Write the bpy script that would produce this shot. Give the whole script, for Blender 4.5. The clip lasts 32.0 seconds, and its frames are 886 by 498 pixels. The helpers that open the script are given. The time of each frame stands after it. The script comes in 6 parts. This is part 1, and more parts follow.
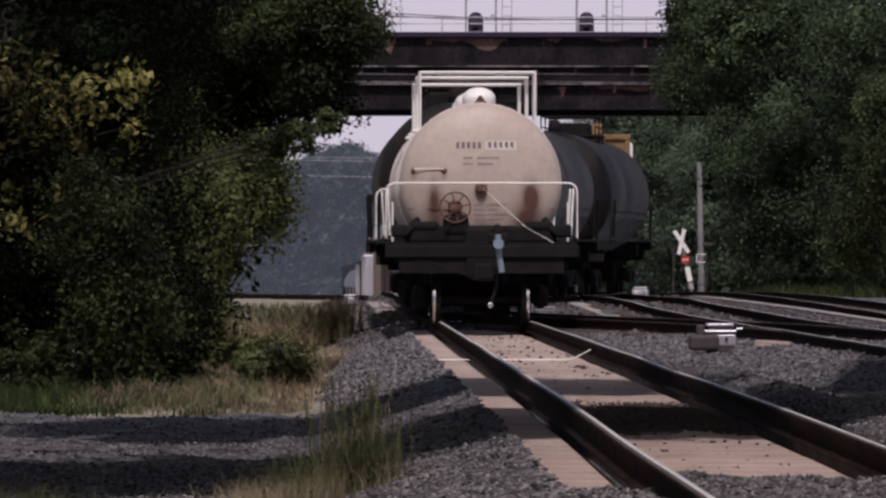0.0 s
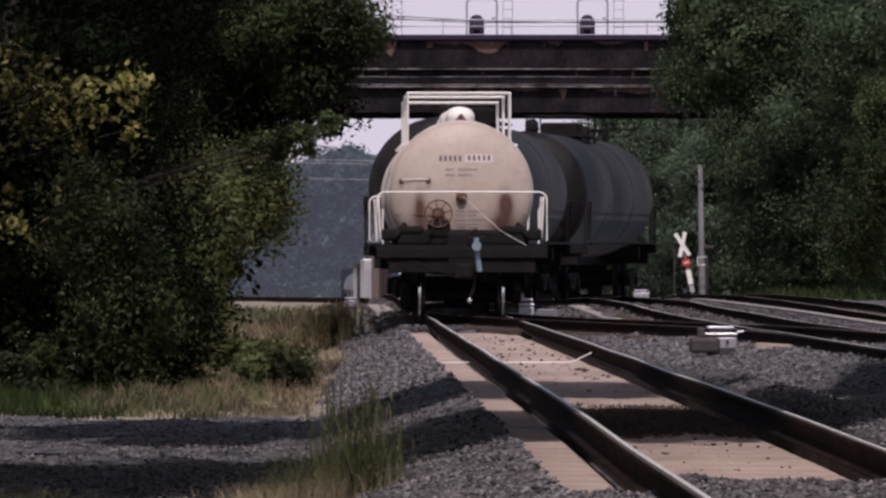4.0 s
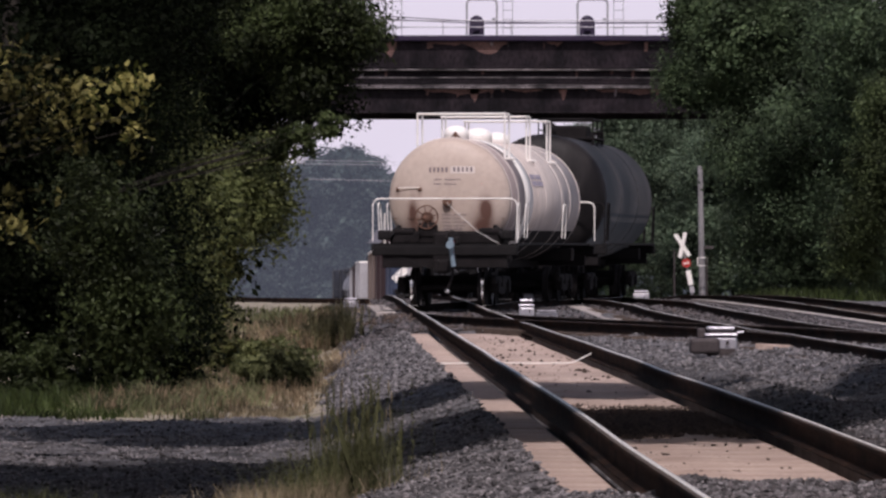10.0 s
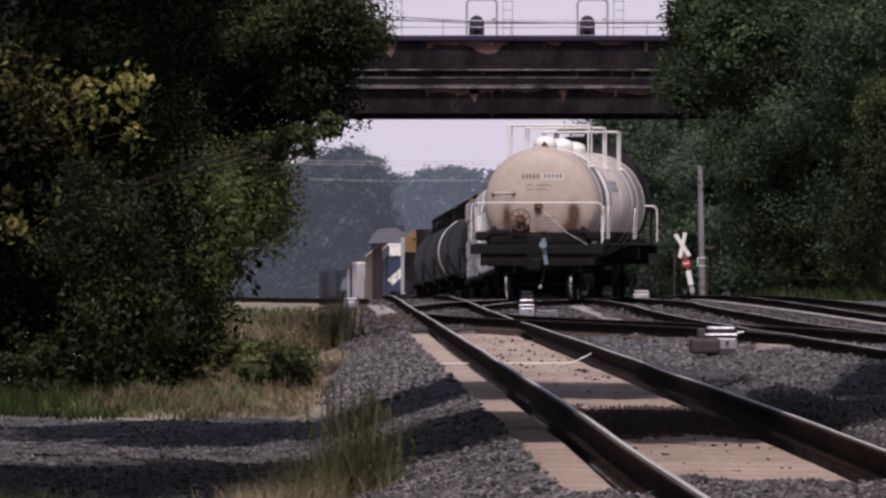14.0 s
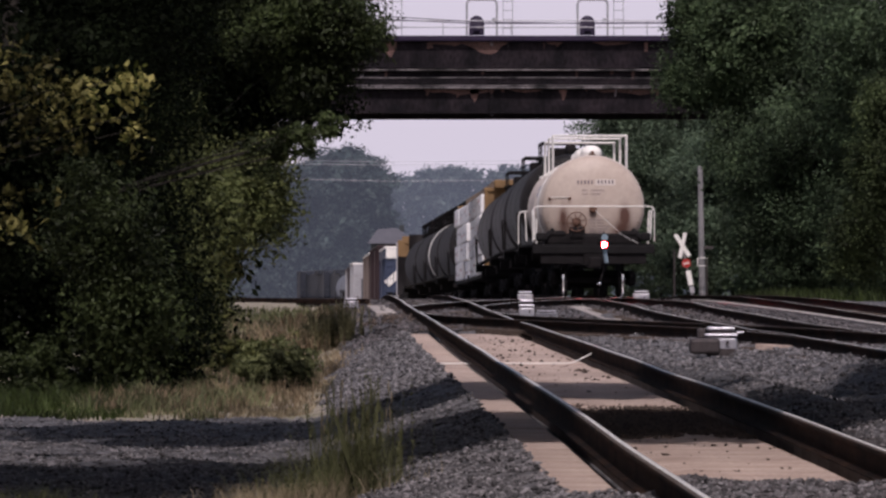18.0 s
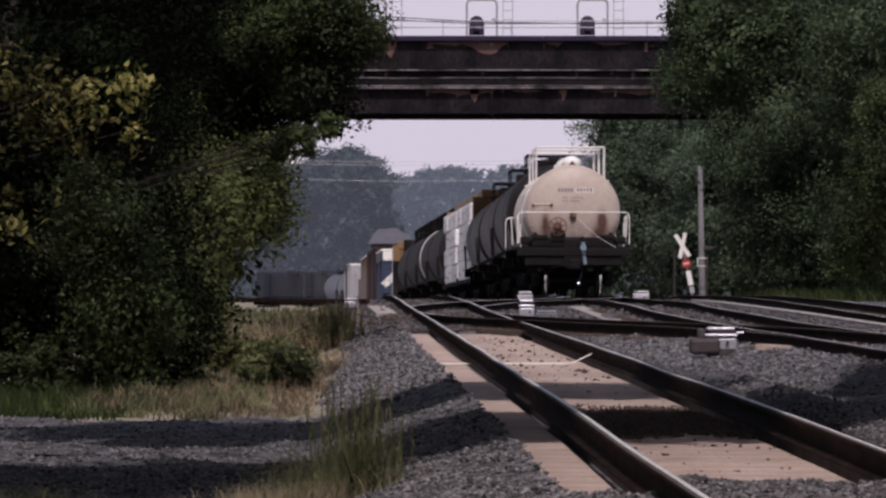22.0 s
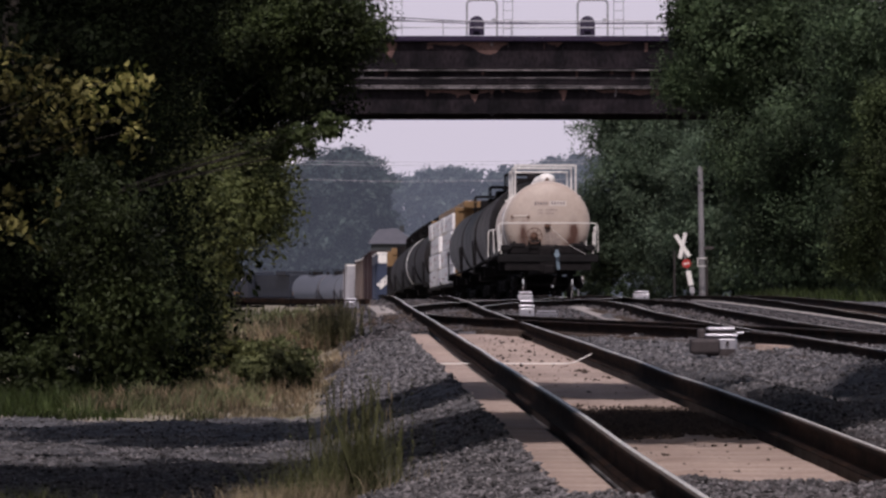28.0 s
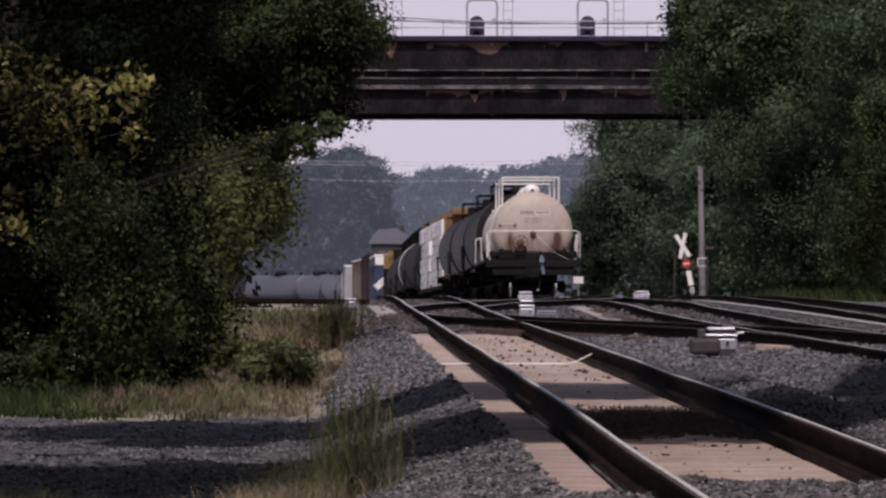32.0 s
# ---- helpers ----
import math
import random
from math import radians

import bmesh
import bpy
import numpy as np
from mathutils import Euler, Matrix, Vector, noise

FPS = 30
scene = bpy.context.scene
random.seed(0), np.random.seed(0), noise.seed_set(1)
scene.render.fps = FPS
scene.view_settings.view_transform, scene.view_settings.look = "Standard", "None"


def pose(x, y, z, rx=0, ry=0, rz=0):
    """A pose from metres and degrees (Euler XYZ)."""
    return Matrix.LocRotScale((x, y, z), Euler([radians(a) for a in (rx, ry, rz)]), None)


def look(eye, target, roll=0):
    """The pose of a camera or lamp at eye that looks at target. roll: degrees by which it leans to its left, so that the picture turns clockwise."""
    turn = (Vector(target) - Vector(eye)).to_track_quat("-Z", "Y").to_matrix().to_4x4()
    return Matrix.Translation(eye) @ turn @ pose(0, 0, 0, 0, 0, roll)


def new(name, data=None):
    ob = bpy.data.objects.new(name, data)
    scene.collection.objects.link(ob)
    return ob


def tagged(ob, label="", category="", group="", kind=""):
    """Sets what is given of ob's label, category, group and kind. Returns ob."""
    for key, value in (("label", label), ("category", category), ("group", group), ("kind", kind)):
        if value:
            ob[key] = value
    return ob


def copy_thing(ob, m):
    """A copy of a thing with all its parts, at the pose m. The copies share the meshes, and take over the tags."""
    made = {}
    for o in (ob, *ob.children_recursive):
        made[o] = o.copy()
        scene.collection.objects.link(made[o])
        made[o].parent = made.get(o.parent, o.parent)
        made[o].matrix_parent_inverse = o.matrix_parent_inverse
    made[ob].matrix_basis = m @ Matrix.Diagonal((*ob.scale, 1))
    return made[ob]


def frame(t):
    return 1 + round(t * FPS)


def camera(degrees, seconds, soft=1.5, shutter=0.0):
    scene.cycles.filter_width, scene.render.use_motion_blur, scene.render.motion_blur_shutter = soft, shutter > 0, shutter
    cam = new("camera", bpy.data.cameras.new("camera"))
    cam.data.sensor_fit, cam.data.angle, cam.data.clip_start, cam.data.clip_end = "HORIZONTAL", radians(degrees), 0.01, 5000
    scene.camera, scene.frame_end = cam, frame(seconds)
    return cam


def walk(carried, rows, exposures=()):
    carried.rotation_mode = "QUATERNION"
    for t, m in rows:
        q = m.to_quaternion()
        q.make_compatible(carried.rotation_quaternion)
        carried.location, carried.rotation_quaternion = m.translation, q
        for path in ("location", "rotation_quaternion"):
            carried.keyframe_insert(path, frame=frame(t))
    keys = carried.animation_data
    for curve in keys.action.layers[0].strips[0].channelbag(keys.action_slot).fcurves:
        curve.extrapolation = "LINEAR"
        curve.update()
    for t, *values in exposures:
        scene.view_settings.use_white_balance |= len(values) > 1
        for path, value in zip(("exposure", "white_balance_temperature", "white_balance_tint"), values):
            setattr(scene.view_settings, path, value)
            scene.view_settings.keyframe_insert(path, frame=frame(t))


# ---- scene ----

# ---------------------------------------------------------------- camera
cam = camera(6.902, 32.0, soft=2.55)
EYE_Z = 1.0


def aim(right, up):
    """The camera's pose, turned by thousandths of a radian."""
    return pose(0, 0, EYE_Z, 90.0 + math.degrees(up / 1000), 0, -math.degrees(right / 1000))


walk(cam, [(0.0, aim(0.12, 3.31)), (0.5, aim(0.10, 3.54)), (1.0, aim(0.08, 3.60)), (1.5, aim(0.0, 3.66)), (3.5, aim(0.0, 3.67)),
           (6.5, aim(0.0, 3.77)), (14.5, aim(0.0, 3.79)), (21.5, aim(0.0, 3.83)), (32.0, aim(-0.03, 3.85))],
     exposures=[(t, e - 0.55, 6250, 20) for t, e in ((0.0, -0.05), (0.5, 0.15), (1.0, 0.33), (2.0, 0.28), (3.0, 0.1), (6.0, 0.15), (7.0, 0.28), (8.0, 0.30), (10.0, 0.28), (11.0, 0.24), (13.0, 0.14), (19.0, 0.08), (24.0, 0.02), (32.0, 0.0))])

# ---------------------------------------------------------------- light
SUN_EL, SUN_AZ = radians(57), radians(180)
world = bpy.data.worlds.new("sky")
scene.world = world
world.use_nodes = True
wn, wl = world.node_tree.nodes, world.node_tree.links
sky = wn.new("ShaderNodeTexSky")
sky.sky_type = "NISHITA"
sky.sun_disc = False
sky.sun_elevation, sky.sun_rotation = SUN_EL, SUN_AZ
sky.air_density, sky.dust_density, sky.ozone_density = 1.4, 5.0, 1.2
wl.new(sky.outputs[0], wn["Background"].inputs[0])
wn["Background"].inputs[1].default_value = 0.09
sun = new("sun", bpy.data.lights.new("sun", "SUN"))
sun.data.energy, sun.data.angle, sun.data.color = 4.0, radians(1.0), (1.0, 0.93, 0.86)
sun.matrix_world = look((0, 0, 0), (-math.sin(SUN_AZ) * math.cos(SUN_EL), -math.cos(SUN_AZ) * math.cos(SUN_EL), -math.sin(SUN_EL)))


# ---------------------------------------------------------------- materials
def mat(name, col, rough=0.7, metal=0.0, vary=0.25, scale=6.0, bump=0.2, col2=None, fine=60.0, island=0.0, rnd=0.0, spec=0.4, stretch=(1, 1, 1)):
    m = bpy.data.materials.new(name)
    m.use_nodes = True
    n, l = m.node_tree.nodes, m.node_tree.links
    b = n["Principled BSDF"]
    b.inputs["Roughness"].default_value, b.inputs["Metallic"].default_value = rough, metal
    b.inputs["Specular IOR Level"].default_value = spec
    tc = n.new("ShaderNodeTexCoord")
    mp = n.new("ShaderNodeMapping")
    mp.inputs["Scale"].default_value = stretch
    l.new(tc.outputs["Object"], mp.inputs[0])
    big = n.new("ShaderNodeTexNoise")
    big.inputs["Scale"].default_value, big.inputs["Detail"].default_value = scale, 6
    small = n.new("ShaderNodeTexNoise")
    small.inputs["Scale"].default_value, small.inputs["Detail"].default_value = fine, 4
    l.new(mp.outputs[0], big.inputs["Vector"])
    l.new(mp.outputs[0], small.inputs["Vector"])
    ramp = n.new("ShaderNodeValToRGB")
    c2 = col2 or tuple(c * (1 - vary) for c in col)
    ramp.color_ramp.elements[0].position, ramp.color_ramp.elements[1].position = 0.36, 0.64
    ramp.color_ramp.elements[0].color, ramp.color_ramp.elements[1].color = (*c2, 1), (*col, 1)
    l.new(big.outputs[0], ramp.inputs[0])
    mul = n.new("ShaderNodeMixRGB")
    mul.blend_type = "MULTIPLY"
    mul.inputs[0].default_value = 1.0
    mr = n.new("ShaderNodeMapRange")
    mr.inputs[1].default_value, mr.inputs[2].default_value = 0.3, 0.7
    mr.inputs[3].default_value, mr.inputs[4].default_value = 1 - vary, 1 + vary
    l.new(small.outputs[0], mr.inputs[0])
    l.new(ramp.outputs[0], mul.inputs[1])
    l.new(mr.outputs[0], mul.inputs[2])
    out = mul.outputs[0]
    if island or rnd:
        src = n.new("ShaderNodeNewGeometry").outputs["Random Per Island"] if island else n.new("ShaderNodeObjectInfo").outputs["Random"]
        k = island or rnd
        mr2 = n.new("ShaderNodeMapRange")
        mr2.inputs[3].default_value, mr2.inputs[4].default_value = 1 - k, 1 + k
        l.new(src, mr2.inputs[0])
        mul2 = n.new("ShaderNodeMixRGB")
        mul2.blend_type = "MULTIPLY"
        mul2.inputs[0].default_value = 1.0
        l.new(out, mul2.inputs[1])
        l.new(mr2.outputs[0], mul2.inputs[2])
        out = mul2.outputs[0]
    l.new(out, b.inputs["Base Color"])
    if bump:
        bp = n.new("ShaderNodeBump")
        bp.inputs["Strength"].default_value, bp.inputs["Distance"].default_value = bump, 0.02
        l.new(small.outputs[0], bp.inputs["Height"])
        l.new(bp.outputs[0], b.inputs["Normal"])
    return m


def stained(m, spots):
    """Soft rust runs on a dished end: (x, z, half width, half height, weight) in the car's space."""
    n, l = m.node_tree.nodes, m.node_tree.links
    b = n["Principled BSDF"]
    src = b.inputs["Base Color"].links[0].from_socket
    sep = n.new("ShaderNodeSeparateXYZ")
    l.new(n["Texture Coordinate"].outputs["Object"], sep.inputs[0])
    nz = n.new("ShaderNodeTexNoise")
    nz.inputs["Scale"].default_value, nz.inputs["Detail"].default_value = 5.0, 5

    def op(kind, a, c):
        o = n.new("ShaderNodeMath")
        o.operation = kind
        for i, q in enumerate((a, c)):
            if isinstance(q, (int, float)):
                o.inputs[i].default_value = q
            else:
                l.new(q, o.inputs[i])
        return o.outputs[0]

    for x, z, w, h, k in spots:
        u = op("DIVIDE", op("SUBTRACT", sep.outputs[0], x), w)
        v = op("DIVIDE", op("SUBTRACT", sep.outputs[2], z), h)
        d = op("ADD", op("MULTIPLY", u, u), op("MULTIPLY", v, v))
        e = op("MULTIPLY", op("POWER", 2.718, op("MULTIPLY", d, -1.0)), op("MULTIPLY", op("ADD", nz.outputs[0], 0.25), k * 1.3))
        mx = n.new("ShaderNodeMixRGB")
        mx.use_clamp = True
        l.new(e, mx.inputs[0])
        l.new(src, mx.inputs[1])
        mx.inputs[2].default_value = (0.105, 0.052, 0.04, 1)
        src = mx.outputs[0]
    l.new(src, b.inputs["Base Color"])
    return m


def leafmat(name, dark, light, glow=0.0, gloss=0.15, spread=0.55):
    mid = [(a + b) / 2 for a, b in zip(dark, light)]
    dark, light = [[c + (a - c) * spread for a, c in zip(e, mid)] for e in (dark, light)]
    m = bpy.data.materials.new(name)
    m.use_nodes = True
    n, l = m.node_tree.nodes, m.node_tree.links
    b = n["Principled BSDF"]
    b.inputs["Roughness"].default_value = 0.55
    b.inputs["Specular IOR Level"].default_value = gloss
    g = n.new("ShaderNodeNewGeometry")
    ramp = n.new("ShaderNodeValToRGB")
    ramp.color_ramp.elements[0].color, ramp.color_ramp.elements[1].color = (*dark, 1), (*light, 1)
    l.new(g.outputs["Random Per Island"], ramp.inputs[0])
    nz = n.new("ShaderNodeTexNoise")
    nz.inputs["Scale"].default_value = 1.2
    l.new(g.outputs["Position"], nz.inputs["Vector"])
    mr = n.new("ShaderNodeMapRange")
    mr.inputs[1].default_value, mr.inputs[2].default_value, mr.inputs[3].default_value, mr.inputs[4].default_value = 0.35, 0.68, 0.35, 1.6
    l.new(nz.outputs[0], mr.inputs[0])
    mul = n.new("ShaderNodeMixRGB")
    mul.blend_type, mul.inputs[0].default_value = "MULTIPLY", 1.0
    l.new(ramp.outputs[0], mul.inputs[1])
    l.new(mr.outputs[0], mul.inputs[2])
    nz2 = n.new("ShaderNodeTexNoise")
    nz2.inputs["Scale"].default_value = 0.38
    l.new(g.outputs["Position"], nz2.inputs["Vector"])
    mr2 = n.new("ShaderNodeMapRange")
    mr2.inputs[1].default_value, mr2.inputs[2].default_value, mr2.inputs[3].default_value, mr2.inputs[4].default_value = 0.35, 0.65, 0.55, 1.4
    l.new(nz2.outputs[0], mr2.inputs[0])
    mul2 = n.new("ShaderNodeMixRGB")
    mul2.blend_type, mul2.inputs[0].default_value = "MULTIPLY", 1.0
    l.new(mul.outputs[0], mul2.inputs[1])
    l.new(mr2.outputs[0], mul2.inputs[2])
    mul = mul2
    l.new(mul.outputs[0], b.inputs["Base Color"])
    tr = n.new("ShaderNodeBsdfTranslucent")
    l.new(mul.outputs[0], tr.inputs[0])
    mix = n.new("ShaderNodeMixShader")
    mix.inputs[0].default_value = 0.35
    l.new(b.outputs[0], mix.inputs[1])
    l.new(tr.outputs[0], mix.inputs[2])
    l.new(mix.outputs[0], n["Material Output"].inputs[0])
    # bluish emission stands in for distance haze
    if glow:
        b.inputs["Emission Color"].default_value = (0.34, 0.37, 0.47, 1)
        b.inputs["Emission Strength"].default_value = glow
    return m


M_SOIL = mat("soil", (0.28, 0.235, 0.195), 0.95, vary=0.35, scale=0.9, fine=14, col2=(0.16, 0.145, 0.09), bump=0.5)
M_BALLAST = mat("ballast", (0.115, 0.109, 0.117), 0.95, vary=0.75, scale=3, fine=13, bump=1.0)
M_STONE = mat("stone", (0.134, 0.126, 0.132), 0.9, vary=0.25, scale=8, fine=60, bump=0.2, island=0.88)
M_STONE_DARK = mat("sooty_stone", (0.082, 0.073, 0.077), 0.9, vary=0.25, scale=8, fine=60, bump=0.2, island=0.7)
M_CONC = mat("concrete", (0.43, 0.335, 0.29), 0.9, vary=0.25, scale=1.6, fine=24, col2=(0.30, 0.22, 0.185), bump=0.25, rnd=0.12)
M_STRIP = mat("grey_concrete", (0.36, 0.325, 0.305), 0.9, vary=0.2, scale=2.6, fine=24, col2=(0.25, 0.22, 0.21), bump=0.25)
M_RAIL = mat("rail_rust", (0.034, 0.020, 0.015), 0.9, spec=0.05, vary=0.45, scale=3, fine=40, bump=0.4, col2=(0.009, 0.007, 0.007), stretch=(1, 0.4, 1))
M_RAIL_TOP = mat("worn_rail_top", (0.085, 0.064, 0.053), 0.6, spec=0.3, vary=0.35, scale=3, fine=40, bump=0.2)
# worn steel with a near-white base that paints its glint
M_STEEL_GLINT = mat("rail_steel_glint", (0.96, 0.93, 0.90), 0.40, 0.5, vary=0.15, scale=3, fine=40, bump=0.05)
M_TIE = mat("creosote_wood", (0.07, 0.05, 0.04), 0.9, vary=0.35, scale=4, fine=50, bump=0.5, rnd=0.3)
M_WHITE = mat("tank_white", (0.465, 0.385, 0.338), 0.5, vary=0.06, scale=0.8, fine=9, col2=(0.41, 0.33, 0.285), bump=0.05)
stained(M_WHITE, [(0.83, 1.95, 0.13, 0.25, 1.7), (0.78, 1.60, 0.24, 0.30, 1.2), (-0.77, 1.93, 0.10, 0.28, 1.3), (-0.70, 1.60, 0.2, 0.26, 0.8), (0.0, 2.02, 0.10, 0.10, 0.9),
                  (-0.43, 1.78, 0.30, 0.28, 0.35), (-1.11, 2.36, 0.05, 0.10, 0.5), (-0.61, 2.36, 0.05, 0.10, 0.5), (1.05, 1.55, 0.35, 0.22, 0.35), (-1.05, 1.5, 0.35, 0.2, 0.3)])
M_CREAM = mat("clean_white_paint", (0.82, 0.79, 0.76), 0.45, vary=0.06, scale=3, fine=30, bump=0.05)
M_SHELL = mat("weathered_tank_side", (0.56, 0.495, 0.465), 0.6, vary=0.12, scale=1.0, fine=8, col2=(0.45, 0.39, 0.37), bump=0.1, stretch=(1, 1, 0.3))
M_GRUBBY = mat("grubby_tank_side", (0.36, 0.30, 0.295), 0.7, vary=0.14, scale=1.0, fine=8, col2=(0.26, 0.21, 0.21), bump=0.1, stretch=(1, 1, 0.3))
M_RUST = mat("rust_stain", (0.16, 0.085, 0.06), 0.85, vary=0.4, scale=6, fine=30)
M_BLACK = mat("black_tank_paint", (0.036, 0.032, 0.032), 0.55, vary=0.3, scale=2.0, fine=9, col2=(0.009, 0.008, 0.009), bump=0.08, spec=0.14, stretch=(0.5, 0.30, 0.2))
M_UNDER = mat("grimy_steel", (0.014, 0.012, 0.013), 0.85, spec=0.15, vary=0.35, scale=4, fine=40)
M_BEAM = mat("sooty_beam", (0.011, 0.010, 0.011), 0.85, spec=0.2, vary=0.3, scale=4, fine=40)
M_TREAD = mat("polished_tread", (0.85, 0.85, 0.87), 0.24, 1.0, vary=0.1, bump=0.0)
M_YELLOW = mat("yellow_paint", (0.22, 0.13, 0.058), 0.6, vary=0.2, scale=2, fine=20)
M_WRAP = mat("white_wrap", (0.90, 0.88, 0.90), 0.45, vary=0.1, scale=2, fine=12, bump=0.3)
M_BROWN = mat("brown_boxcar_paint", (0.036, 0.017, 0.021), 0.7, vary=0.25, scale=1)
M_TAN = mat("tan_boxcar_paint", (0.17, 0.13, 0.118), 0.7, vary=0.2, scale=1)
M_BLUE = mat("blue_paint", (0.04, 0.055, 0.105), 0.6, vary=0.2, scale=1)
# streaky black of the far cars
M_FAR_BLACK = mat("far_black_tank", (0.030, 0.027, 0.028), 0.7, vary=0.5, scale=1.8, fine=8, bump=0.12, spec=0.1, col2=(0.007, 0.006, 0.007), stretch=(0.3, 1.0, 0.12))
M_LOCO = mat("dark_blue_engine_paint", (0.022, 0.026, 0.04), 0.6, vary=0.2, scale=1)
M_GREYT = mat("grey_tank_paint", (0.10, 0.10, 0.118), 0.5, vary=0.12, scale=0.8)
M_GIRDER = mat("girder_steel", (0.021, 0.016, 0.020), 0.8, spec=0.12, vary=0.5, scale=1.3, fine=9, col2=(0.007, 0.006, 0.008), bump=0.2, stretch=(1, 1, 0.6))
# the purple tint paints in the colour fringe of the lens
M_COPING = mat("fringe_tinted_coping", (0.018, 0.009, 0.036), 0.7, vary=0.3, scale=0.8, fine=9, bump=0.1)
M_LEDGE = mat("weathered_ledge", (0.18, 0.16, 0.17), 0.85, vary=0.6, scale=1.6, fine=12, col2=(0.02, 0.018, 0.02))
M_RUSTP = mat("rusted_plate", (0.15, 0.085, 0.075), 0.85, vary=0.4, scale=1.5, fine=14)
M_HAZY_WALL = mat("grey_render", (0.045, 0.05, 0.055), 0.9, vary=0.1, scale=1)
# roof colour greyed towards the woods, to stand in for haze
M_HAZY_ROOF = mat("haze_greyed_shingles", (0.098, 0.096, 0.116), 0.9, vary=0.15, scale=1)
M_PIPE = mat("galvanised_pipe", (0.42, 0.41, 0.44), 0.55, 0.3, vary=0.15)
# black, with the same purple lens fringe painted in
M_SIGNAL = mat("fringe_tinted_black", (0.028, 0.018, 0.048), 0.6, vary=0.2)
M_SILVER = mat("silver_paint", (0.48, 0.47, 0.52), 0.35, 0.5, vary=0.12, scale=5)
M_DARKBOX = mat("dark_housing", (0.06, 0.048, 0.05), 0.7, vary=0.3)
M_BARK = mat("bark", (0.026, 0.022, 0.018), 0.95, vary=0.4, scale=5, fine=30, bump=0.8, stretch=(1, 1, 0.25))
M_POLE = mat("weathered_pole", (0.24, 0.23, 0.24), 0.85, vary=0.25, scale=3, stretch=(1, 1, 0.2))
M_REDP = mat("red_paint", (0.42, 0.035, 0.03), 0.5, vary=0.15)
M_INK = mat("grey_ink", (0.17, 0.14, 0.16), 0.7, vary=0.1)
M_FADED = mat("faded_blue_ink", (0.30, 0.28, 0.36), 0.7, vary=0.2)
M_HOSE = mat("blue_grey_rubber", (0.20, 0.27, 0.33), 0.6, vary=0.2)
# near-black leaves: the deep shade on these trees is in the colour
M_LEAF_SHADED = leafmat("leaf_shaded", (0.0042, 0.0054, 0.0035), (0.0104, 0.0148, 0.0063), gloss=0.02)
M_LEAF_OLIVE = leafmat("leaf_olive", (0.027, 0.036, 0.015), (0.118, 0.132, 0.052))
M_LEAF_SAGE = leafmat("leaf_sage", (0.030, 0.041, 0.015), (0.125, 0.138, 0.050))
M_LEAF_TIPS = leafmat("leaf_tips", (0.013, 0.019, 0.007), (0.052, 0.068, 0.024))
# lighter green paints sunlight into the leaves by the bridge
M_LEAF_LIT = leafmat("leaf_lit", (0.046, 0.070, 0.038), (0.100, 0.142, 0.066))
M_LEAF_SHRUB = leafmat("leaf_shrub", (0.050, 0.060, 0.026), (0.150, 0.160, 0.072))
M_LEAF_SCRUB = leafmat("leaf_scrub", (0.13, 0.125, 0.072), (0.30, 0.275, 0.155))
M_LEAF_MID = leafmat("leaf_mid", (0.042, 0.054, 0.018), (0.178, 0.182, 0.064))
M_LEAF_WARM = leafmat("leaf_warm", (0.030, 0.044, 0.020), (0.088, 0.114, 0.046))
M_LEAF_GOLD = leafmat("leaf_gold", (0.030, 0.038, 0.007), (0.30, 0.27, 0.095), spread=1.0)
# paler, greyer leaf tones paint haze over the farther trees
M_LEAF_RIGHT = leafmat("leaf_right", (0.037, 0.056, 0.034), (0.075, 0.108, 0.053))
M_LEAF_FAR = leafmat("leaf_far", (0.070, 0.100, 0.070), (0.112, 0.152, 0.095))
# the woods glow faintly, haze put into the material
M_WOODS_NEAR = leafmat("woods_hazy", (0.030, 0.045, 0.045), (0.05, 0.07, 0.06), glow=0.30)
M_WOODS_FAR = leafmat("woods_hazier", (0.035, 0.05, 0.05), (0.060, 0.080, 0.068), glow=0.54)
M_GRASS = leafmat("grass_green", (0.075, 0.088, 0.042), (0.21, 0.215, 0.11))
M_WEED = leafmat("weed_olive", (0.055, 0.066, 0.028), (0.20, 0.20, 0.10))
# grass darkened in its colour for the shade of the trees
M_GRASS_SHADED = leafmat("grass_shaded", (0.018, 0.030, 0.009), (0.060, 0.080, 0.024))
M_DRY = leafmat("grass_brown", (0.125, 0.095, 0.062), (0.31, 0.235, 0.15))
M_STRAW = leafmat("grass_straw", (0.16, 0.132, 0.085), (0.40, 0.33, 0.22))
M_HEAD = bpy.data.materials.new("headlamp_glass")
M_HEAD.use_nodes = True
M_HEAD.node_tree.nodes["Principled BSDF"].inputs["Emission Color"].default_value = (1.0, 0.93, 0.8, 1)
M_HEAD.node_tree.nodes["Principled BSDF"].inputs["Emission Strength"].default_value = 3.0
M_HAZE = bpy.data.materials.new("sky_haze")
M_HAZE.use_nodes = True
hz = M_HAZE.node_tree.nodes["Principled BSDF"]
hz.inputs["Base Color"].default_value, hz.inputs["Roughness"].default_value = (0.0, 0.0, 0.0, 1), 1.0
hz.inputs["Specular IOR Level"].default_value = 0.0
hz.inputs["Emission Color"].default_value, hz.inputs["Emission Strength"].default_value = (0.93, 0.87, 0.95, 1), 0.98
M_LENS = bpy.data.materials.new("red_lens")
M_LENS.use_nodes = True
M_LENS.node_tree.nodes["Principled BSDF"].inputs["Base Color"].default_value = (0.5, 0.01, 0.01, 1)
M_LENS.node_tree.nodes["Principled BSDF"].inputs["Emission Color"].default_value = (1.0, 0.012, 0.012, 1)
